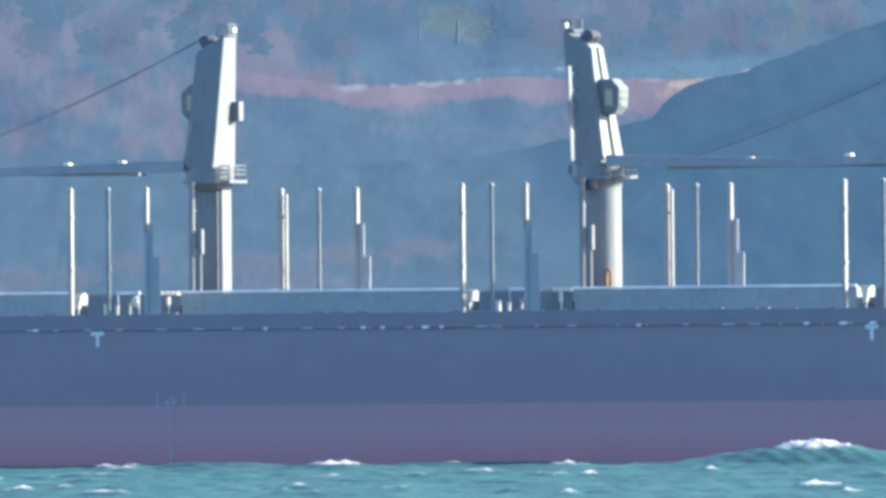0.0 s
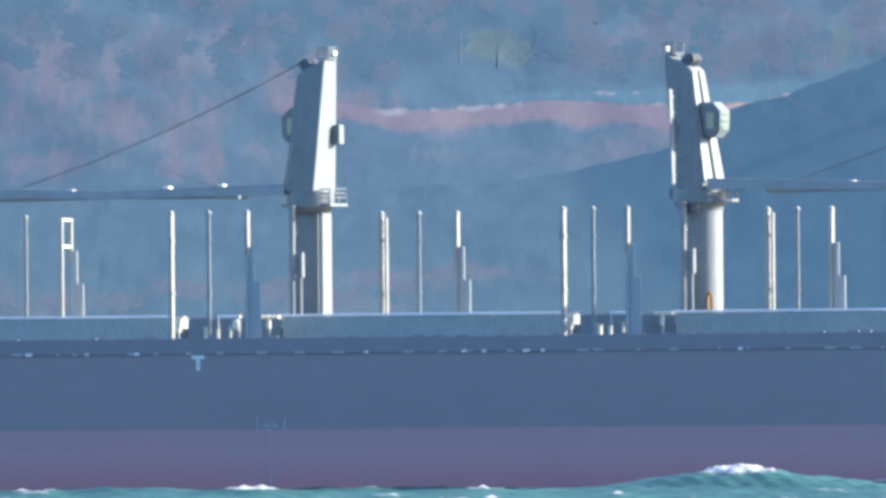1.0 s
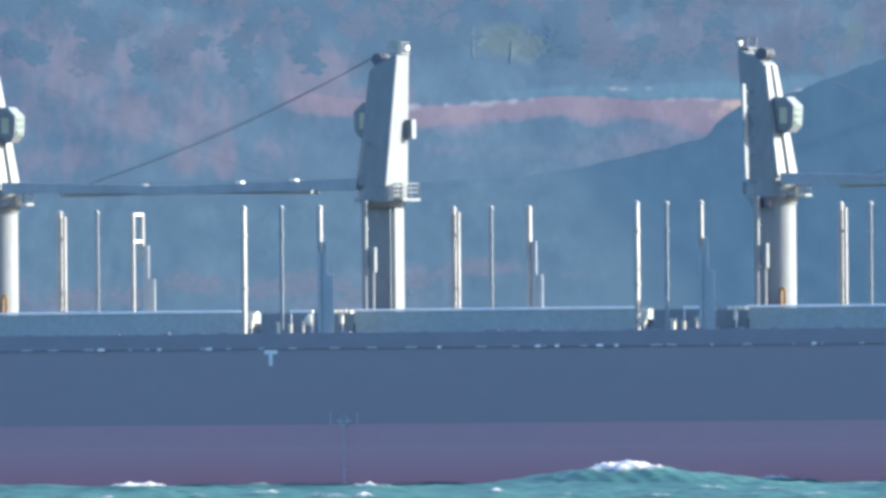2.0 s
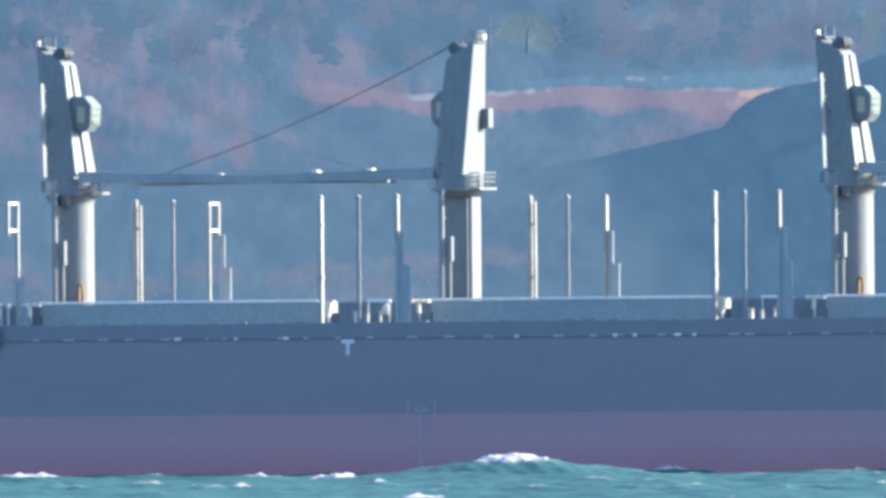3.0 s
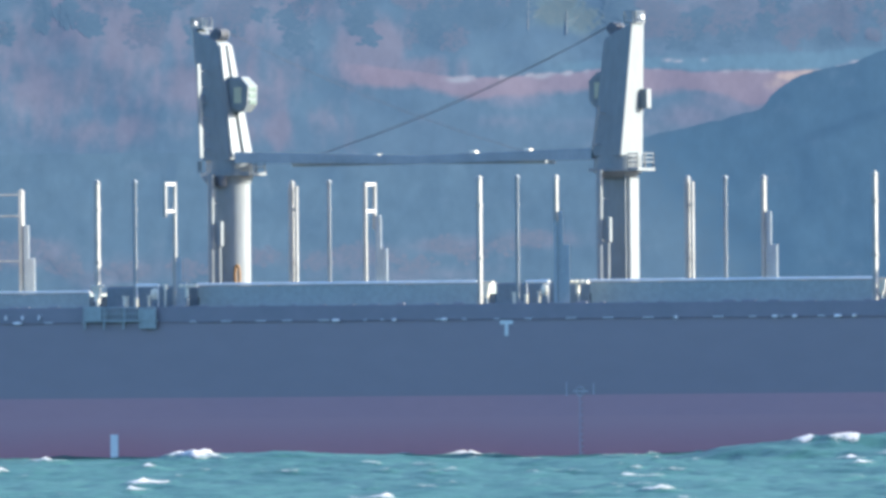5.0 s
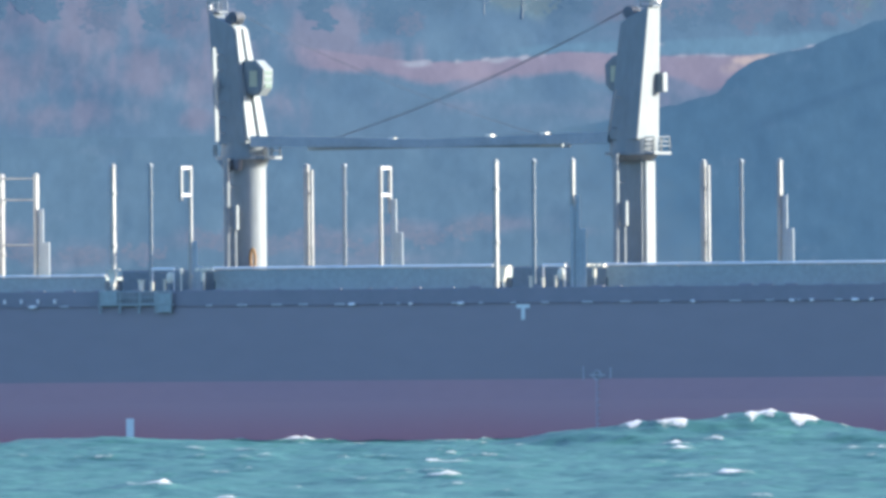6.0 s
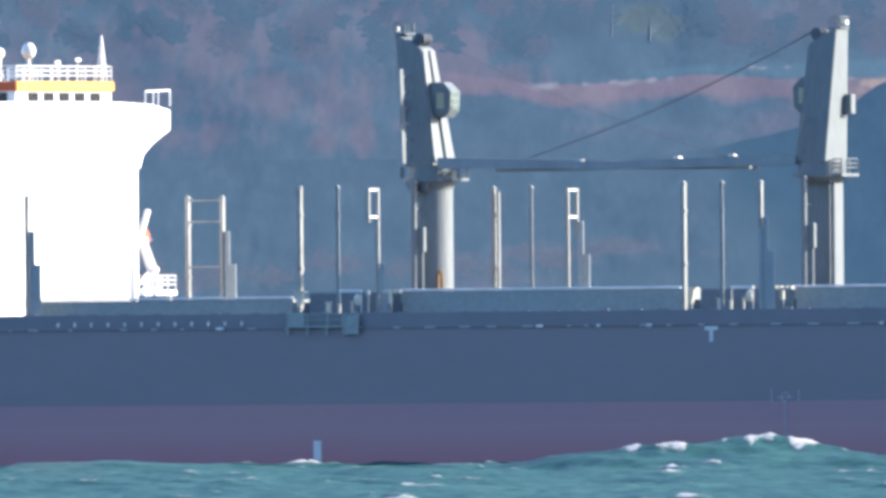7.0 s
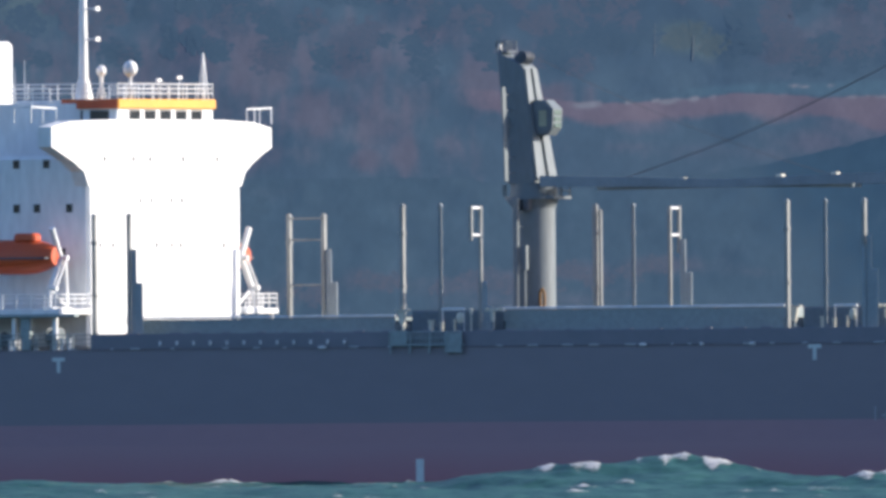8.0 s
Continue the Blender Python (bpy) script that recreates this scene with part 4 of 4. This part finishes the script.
def stanchion(u, v, top, kind, paint=POST):
    bm = B()
    if kind == "frame":
        a, b = (top - 2.5, 9.93) if v < 0 else (9.93, top - 3.4)
        box(bm, u - 0.13, u + 0.13, v - 0.8, v - 0.58, a, top, 0.02)
        box(bm, u - 0.13, u + 0.13, v + 0.58, v + 0.8, b, top, 0.02)
    elif kind == "twin":
        box(bm, u - 0.2, u + 0.14, v - 0.17, v + 0.17, 9.93, top, 0.03)
        box(bm, u + 0.3, u + 0.48, v - 0.12, v + 0.12, 9.93, top - 0.2, 0.02)
        for i in range(16):
            box(bm, u + 0.1, u + 0.34, v - 0.04, v + 0.04, 10.4 + i * 0.6, 10.46 + i * 0.6)
    elif kind == "step" and v < 0 and u > -50:
        box(bm, u - 0.14, u + 0.14, v - 0.18, v + 0.18, top - 3.1, top, 0.03)
    elif kind == "flat":
        # thinned to a flat bar to fit the camera's view: little sunlit edge shows
        box(bm, u - 0.13, u + 0.13, v - 0.06, v + 0.06, 9.93, top, 0.02)
        for w in (top - 2.0, top - 5.8):
            box(bm, u - 0.2, u + 0.2, v - 0.08, v + 0.08, w, w + 0.16, 0.02)
    else:
        box(bm, u - 0.14, u + 0.14, v - 0.2, v + 0.2, 9.93, top, 0.03)
    for w in (top - 2.0, top - 5.8) if kind in ("plain", "twin") else ():
        box(bm, u - 0.22, u + 0.22, v - 0.2, v + 0.2, w, w + 0.16, 0.03)
    if kind != "frame":
        hexa(bm, [(u - 0.18, v - 0.18, top), (u + 0.22, v - 0.18, top), (u + 0.22, v + 0.18, top), (u - 0.18, v + 0.18, top)],
             [(u - 0.1, v - 0.1, top + 0.22), (u + 0.04, v - 0.1, top + 0.22), (u + 0.04, v + 0.1, top + 0.22), (u - 0.1, v + 0.1, top + 0.22)])
    ob = part("stanchion", bm, paint, ship, "tall weathered steel cargo stanchion")
    if kind == "frame":
        for w in (top - 0.15, top - 2.1):
            # bars painted whiter than the posts so they read as sunlit
            part("cross_bar", one(tube, (u, v - 0.72, w), (u, v + 0.72, w), 0.1, seg=8), WHITE, ob, "pale cross bar")
    if kind in ("step", "frame"):
        bm = B()
        if kind == "step" and v < 0 and u > -50:
            # lower post takes the haze-toned paint; only its top looks sunlit
            box(bm, u - 0.12, u + 0.15, v - 0.13, v + 0.13, 9.93, top - 3.1)
        c = v + 0.6 if kind == "frame" else v
        # plates thinned to fit the camera's view, hiding their sunlit edge
        e = 0.02 if v < 0 else 0.06
        h0, h1 = (5.4, 7.2) if kind == "frame" and v < 0 else (2.4, 4.8)
        box(bm, u + 0.15, u + 0.6, c - e, c + e, 9.93, top - h0, 0.02)
        box(bm, u + 0.6, u + 1.1, c - e, c + e, 9.93, top - h1, 0.02)
        part("stepped_brace", bm, BRACE, ob, "stepped steel brace at the post foot")


for (u0, s), hv, offs in zip(CRANES, (14.25, 15.5, 15.3, 15.3), ((-2.9, 0.2, 3.1), (-2.8, 0.28, 3.45), (-2.9, -0.5, 2.3), (-4.05, -0.9, 2.3))):
    for v in (-hv, hv):
        for i, o in enumerate(offs):
            kind = ("twin" if v > 0 else "plain", "flat", "frame" if u0 < -20 else "step")[i]
            stanchion(u0 + o + (0.5 if kind == "frame" and v > 0 else 0.0), v, 20.0, kind, MID if i == 1 else POST)
for v in (-14.2, 14.2):
    stanchion(-60.5, v, 19.55, "plain")
    stanchion(-57.6, v, 19.55, "step")
    for w in (19.4, 17.85, 14.55) if v > 0 else ():
        part("cross_bar", one(tube, (-60.5, v, w), (-57.6, v, w), 0.07, seg=6), POST, ship)

# ---- accommodation block ----
FU = -62.75


def deckhouse():
    bm = B()
    box(bm, FU - 15, FU, -11.1, 11.1, 9.93, 24.0, 0.25)
    house = part("deckhouse", bm, WHITE, ship, "white accommodation block with sunlit front")
    bm = B()
    pr = [(-13.6, 26.45), (-16.4, 26.05), (-16.4, 24.6), (-15.2, 24.2), (-13.2, 23.5), (-11.7, 22.8), (-11.15, 21.8), (11.15, 21.8), (11.7, 22.8), (12.9, 23.5), (14.5, 24.2), (15.6, 24.6), (15.6, 26.05), (13.0, 26.45), (8.4, 26.6), (-7.0, 26.6)]
    hexa(bm, [(FU - 1.1, v, w) for v, w in pr], [(FU + 0.03, v, w) for v, w in pr])
    part("bridge_wing", bm, WHITE, ship, "white bridge wings flaring to the ship's sides")
    part("rubbing_bar", one(box, FU + 0.03, FU + 0.12, -7.0, 6.2, 25.0, 25.1), GREY, ship, "thin grey ledge across the bridge front")
    plan = ((FU - 15, -10.6), (FU - 9.2, -10.6), (FU - 3.3, -6.3), (FU - 3.3, 7.6), (FU - 9.2, 10.6), (FU - 15, 10.6))
    part("chart_house", one(hexa, [(x, y, 24.0) for x, y in plan], [(x, y, 27.8) for x, y in plan]), WHITE, ship, "white upper deckhouse behind the bridge")
    bm = B()
    rail(bm, [(FU - 15, -10.5, 27.8), (FU - 9.3, -10.5, 27.8), (FU - 5.2, -7.6, 27.8)], 1.1, 1.3, 0.05)
    part("guard_rail", bm, WHITE, ship, "white guard rail along the upper deck")
    bm = B()
    box(bm, FU - 9, FU - 0.3, -6.3, 7.6, 26.5, 27.4, 0.03)
    wh = part("wheelhouse", bm, WHITE, ship, "white wheelhouse with a row of dark windows")
    for i in range(5):
        v = -4.6 + 2.25 * i
        part("window", one(box, FU - 0.34, FU - 0.26, v, v + 1.6, 26.62, 27.28, 0.02), GLASS, wh, "dark wheelhouse window")
    for i in range(3):
        u = FU - 2.6 - 2.2 * i
        part("window", one(box, u, u + 1.6, -6.34, -6.26, 26.62, 27.28, 0.02), GLASS, wh, "dark wheelhouse window")
    part("parapet", one(box, FU - 4.9, FU - 0.1, -6.45, 7.75, 27.4, 28.1, 0.05), YELLOW, wh, "orange-yellow band above the wheelhouse windows")
    # thin plate added to redden the band's shaded side
    part("shaded_side_band", one(box, FU - 4.85, FU - 0.2, -6.52, -6.455, 27.42, 28.08), ORANGE, wh, "red-orange plate for the shaded side of the wheelhouse band")
    part("monkey_island", one(box, FU - 9, FU - 4.95, -6.3, 7.6, 27.4, 28.04, 0.03), WHITE, wh, "white roof edge behind the band")
    bm = B()
    rail(bm, [(FU - 9, -6.3, 28.1), (FU - 0.3, -6.3, 28.1), (FU - 0.3, 7.6, 28.1), (FU - 9, 7.6, 28.1)], 1.1, 1.3, 0.04)
    part("guard_rail", bm, WHITE, wh)
    # small windows on the front, deck by deck
    for w, vs in ((23.75, (-8.8, -4.6, -2.2, 2.6, 7.6)), (20.75, (-3.6, -2.0, 0.9, 2.4)), (17.5, (-9.5, -7.6, -1.3, 0.9, 2.2, 8.5))):
        for v in vs:
            part("window", one(box, FU - 0.02, FU + (0.07 if w > 22.5 else 0.03), v - 0.11, v + 0.11, w - 0.18, w + 0.18), GLASS, house)
    for w, us in ((23.4, (3.5, 6.0)), (20.2, (1.6, 4.3, 6.0, 8.5)), (17.0, (2.2, 5.0))):
        for d in us:
            part("window", one(box, FU - d - 0.25, FU - d + 0.25, -11.16, -11.08, w - 0.3, w + 0.3), GLASS, house, "small dark cabin window")
    for s in (-1, 1):
        bm = B()
        for u in (FU - 0.2 if s > 0 else FU - 1.9,):
            tube(bm, (u, s * 16.0, 26.35), (u, s * 16.0, 27.5), 0.07, seg=6)
            tube(bm, (u, s * 14.3, 26.35), (u, s * 14.3, 27.5), 0.05, seg=6)
            tube(bm, (u, s * 12.4, 26.35), (u, s * 12.4, 27.4), 0.05, seg=6)
            tube(bm, (u, s * 16.0, 27.5), (u, s * 12.4, 27.4), 0.07, seg=6)
            tube(bm, (u, s * 16.0, 27.5), (u - 1.4, s * 16.0, 27.45), 0.06, seg=6)
            tube(bm, (u - 1.4, s * 16.0, 26.35), (u - 1.4, s * 16.0, 27.45), 0.06, seg=6)
        part("awning_frame", bm, WHITE, ship, "thin white awning frame on the bridge wing")
    # mast, domes
    bm = B()
    tube(bm, (FU - 5.3, -2.5, 27.9), (FU - 5.3, -2.5, 39.0), 0.36, 0.22, seg=12)
    for w in (32.5, 34.7):
        tube(bm, (FU - 5.3, -2.5, w), (FU - 4.1, -2.5, w), 0.06, seg=6)
        box(bm, FU - 4.15, FU - 4.05, -2.8, -2.2, w - 0.15, w + 0.15)
    tube(bm, (FU - 5.3, -2.5, 27.9), (FU - 5.3, -2.5, 29.6), 0.75, 0.4, seg=12)
    part("radar_mast", bm, WHITE, ship, "tall white radar mast", True)
    for u, v, w, r in ((FU - 4.5, -1.3, 29.9, 0.36), (FU - 1.5, -2.3, 29.9, 0.52)):
        bm = B()
        tube(bm, (u, v, 27.9), (u, v, w), 0.14, seg=8)
        for a in (0, 2.1, 4.2):
            tube(bm, (u + 0.5 * math.cos(a), v + 0.5 * math.sin(a), 27.9), (u, v, w - 0.5), 0.05, seg=5)
        bmesh.ops.create_uvsphere(bm, u_segments=16, v_segments=10, radius=r, matrix=Matrix.Translation((u, v, w + r * 0.8)) @ Matrix.Diagonal((1, 1, 1.15, 1)))
        part("satellite_dome", bm, WHITE, ship, "white satellite dome on a tripod", True)
    bm = B()
    for du, dv in ((-0.3, -0.3), (0.3, -0.3), (0.3, 0.3), (-0.3, 0.3)):
        tube(bm, (FU - 0.8 + du, 7.1 + dv, 27.9), (FU - 0.8, 7.1, 31.5), 0.05, seg=5)
    for w in (28.7, 29.5, 30.2):
        k = 0.3 * (31.2 - w) / 3.3
        box(bm, FU - 0.8 - k, FU - 0.8 + k, 7.1 - k, 7.1 + k, w, w + 0.05)
    part("signal_mast", bm, WHITE, ship, "small white lattice signal mast")
    part("funnel", one(box, FU - 23, FU - 16.5, -5.0, 6.8, 9.9, 32.5, 0.3), WHITE, ship, "broad white funnel casing")


deckhouse()


def aerials():
    for u, v, h in ((FU - 0.8, 3.6, 1.5), (FU - 0.9, 0.8, 1.3)):
        bm = B()
        tube(bm, (u, v, 28.1), (u, v, 28.1 + h), 0.04, seg=6)
        box(bm, u - 0.08, u + 0.08, v - 0.35, v + 0.35, 28.05 + h, 28.3 + h, 0.03)
        part("aerial", bm, WHITE, ship, "small white aerial on the wheelhouse roof")
    for u, v, h in ((FU - 8.5, -5.5, 3.2), (FU - 7.0, -9.5, 2.6)):
        part("whip_aerial", one(tube, (u, v, 27.8), (u, v, 27.8 + h), 0.05, 0.02, seg=6), WHITE, ship, "thin white whip aerial")


aerials()


def lifeboat(s):
    u, v, w = FU - 4.6, s * 13.9, 16.6
    bm = B()
    rings = []
    k = 14
    for i in range(9):
        f = -1 + 2 * i / 8
        r = max(0.3, (1 - abs(f) ** 4.0)) ** 0.55
        rings.append([bm.verts.new((u + 3.45 * f, v + 1.3 * r * math.cos(2 * math.pi * j / k), w + 0.1 * f * f + 1.35 * r * math.sin(2 * math.pi * j / k) * (1 if j < k / 2 else 0.9))) for j in range(k)])
    for a, b in zip(rings, rings[1:]):
        for j in range(k):
            bm.faces.new((a[j], a[(j + 1) % k], b[(j + 1) % k], b[j]))
    bm.faces.new(rings[0])
    bm.faces.new(rings[-1][::-1])
    boat = part("lifeboat", bm, ORANGE, None, "", True)
    tagged(boat, "orange enclosed lifeboat hanging in white davits", "lifeboat", "lifeboats in davits")
    part("canopy_hatch", one(box, u + 0.2, u + 2.0, v - 0.6, v + 0.6, w + 1.1, w + 1.8, 0.2), ORANGE, boat, "raised steering hatch")
    part("rubbing_strip", one(box, u - 3.3, u + 3.3, v - 1.34, v + 1.34, w - 0.08, w + 0.06, 0.03), STEEL, boat, "dark rubbing strip round the boat")
    for d in (-3.2, 3.4):
        bm = B()
        x = u + d
        line = [(s * a, b) for a, b in ((14.85, 12.85), (14.7, 14.4), (13.1, 16.6), (14.35, 18.75))]
        for (a, b), (c, e), r in zip(line, line[1:], (0.2, 0.24, 0.22)):
            tube(bm, (x, a, b), (x, c, e), r, seg=8)
            if e < 18:
                tube(bm, (x + 0.5, a, b), (x + 0.5, c, e), r * 0.45, seg=6)
        tube(bm, (x, s * 12.3, 12.85), (x, s * 12.5, 16.7), 0.2, 0.16, seg=8)
        tube(bm, (x, s * 12.3, 13.0), (x, s * 14.7, 14.4), 0.13, seg=6)
        for a, b in line[1:3]:
            tube(bm, (x - 0.15, a, b), (x + 0.6, a, b), 0.2, seg=8)
        box(bm, x - 0.3, x + 0.6, v - 1.5, v + 1.5, 12.85, 13.05, 0.03)
        part("davit", bm, WHITE, ship, "white lifeboat davit arm")
    bm = B()
    v0, v1 = sorted((s * 11.1, s * 16.0))
    box(bm, FU - 15, FU + 0.3, v0, v1, 12.5, 12.9, 0.05)
    dk = part("boat_deck", bm, WHITE, ship, "white boat deck platform")
    bm = B()
    rail(bm, [(FU - 15, s * 15.9, 12.9), (FU + 0.2, s * 15.9, 12.9), (FU + 0.2, s * 11.3, 12.9)], 1.05, 1.2, 0.045)
    part("guard_rail", bm, WHITE, dk)
    for i in range(5):
        uu = FU - 0.2 - 3.4 * i
        part("pillar", one(box, uu - 0.15, uu + 0.15, s * 15.7 - 0.15, s * 15.7 + 0.15, 9.93, 12.5), WHITE, dk)
    return boat


def poop_side():
    """Fittings under the boat deck on the seaward side."""
    part("pillar", one(box, -65.7, -64.9, -16.0, -15.5, 9.93, 12.5, 0.05), GREY, ship, "broad grey-green pillar under the boat deck")
    part("ledge", one(box, -72, -61.0, -16.3, -15.6, 12.3, 12.55, 0.04), GREY, ship, "grey-green ledge below the boat deck")
    bm = B()
    rail(bm, [(-78, -16.0, 9.93), (-59.8, -16.0, 9.93)], 1.1, 1.5, 0.045)
    part("guard_rail", bm, GREY, ship, "grey deck-edge guard rail")
    for u, w, r in ((-63.6, 10.9, 0.5), (-67.4, 10.7, 0.45), (-69.6, 10.9, 0.5)):
        bm = B()
        tube(bm, (u - 0.4, -14.6, w), (u + 0.4, -14.6, w), r, seg=14)
        tube(bm, (u + 0.4, -14.6, w), (u + 0.5, -14.6, w), r * 1.35, seg=14)
        tube(bm, (u - 0.5, -14.6, w), (u - 0.4, -14.6, w), r * 1.35, seg=14)
        box(bm, u - 0.3, u + 0.3, -15.0, -14.2, 9.93, w - r + 0.1)
        part("mooring_winch", bm, HAZED_CREAM, ship, "pale mooring winch drum", True)
    for u in (-62.2, -66.5, -68.6):
        bm = B()
        for d in (-0.3, 0.3):
            tube(bm, (u + d, -15.5, 9.93), (u + d, -15.5, 10.75), 0.16, seg=10)
            tube(bm, (u + d, -15.5, 10.7), (u + d, -15.5, 10.8), 0.22, seg=10)
        part("bollard", bm, WHITE, ship, "white twin bollard at the deck edge")


poop_side()
boats = [lifeboat(-1), lifeboat(1)]


def motions():
    turn = Matrix.Rotation(radians(-A), 4, "Z")
    for thing in [ship] + boats:
        walk(thing, [(t, Matrix.Translation(ship_place(t)) @ turn) for t in (0.0, 2.0, 4.0, 6.0, 8.0)])
    walk(waves[0], [(t, pose(x, 2150, z)) for t, x, z in ((0.0, 25.6, 0.0), (1.0, 17.8, 0.0), (2.5, 4.9, 0.0), (3.0, 0.6, -0.1), (3.6, -3.4, -0.65), (4.4, -9.0, -2.0), (6.0, -20.0, -2.6), (8.0, -34.0, -2.6))])
    walk(waves[1], [(t, pose(x, 2146, z)) for t, x, z in ((0.0, 2.0, -3.0), (2.4, -7.0, -2.4), (3.2, -11.0, -1.0), (3.5, -12.8, -0.5), (3.7, -14.4, -0.2), (4.0, -16.2, 0.0), (4.5, -18.6, -0.1), (4.8, -20.6, -0.5), (5.8, -28.0, -2.4), (8.0, -42.0, -3.0))])
    walk(water, [(t, pose(-8.6 * t, -1.0 * t, 0)) for t in (0.0, 2.0, 4.0, 6.0, 8.0)])


motions()
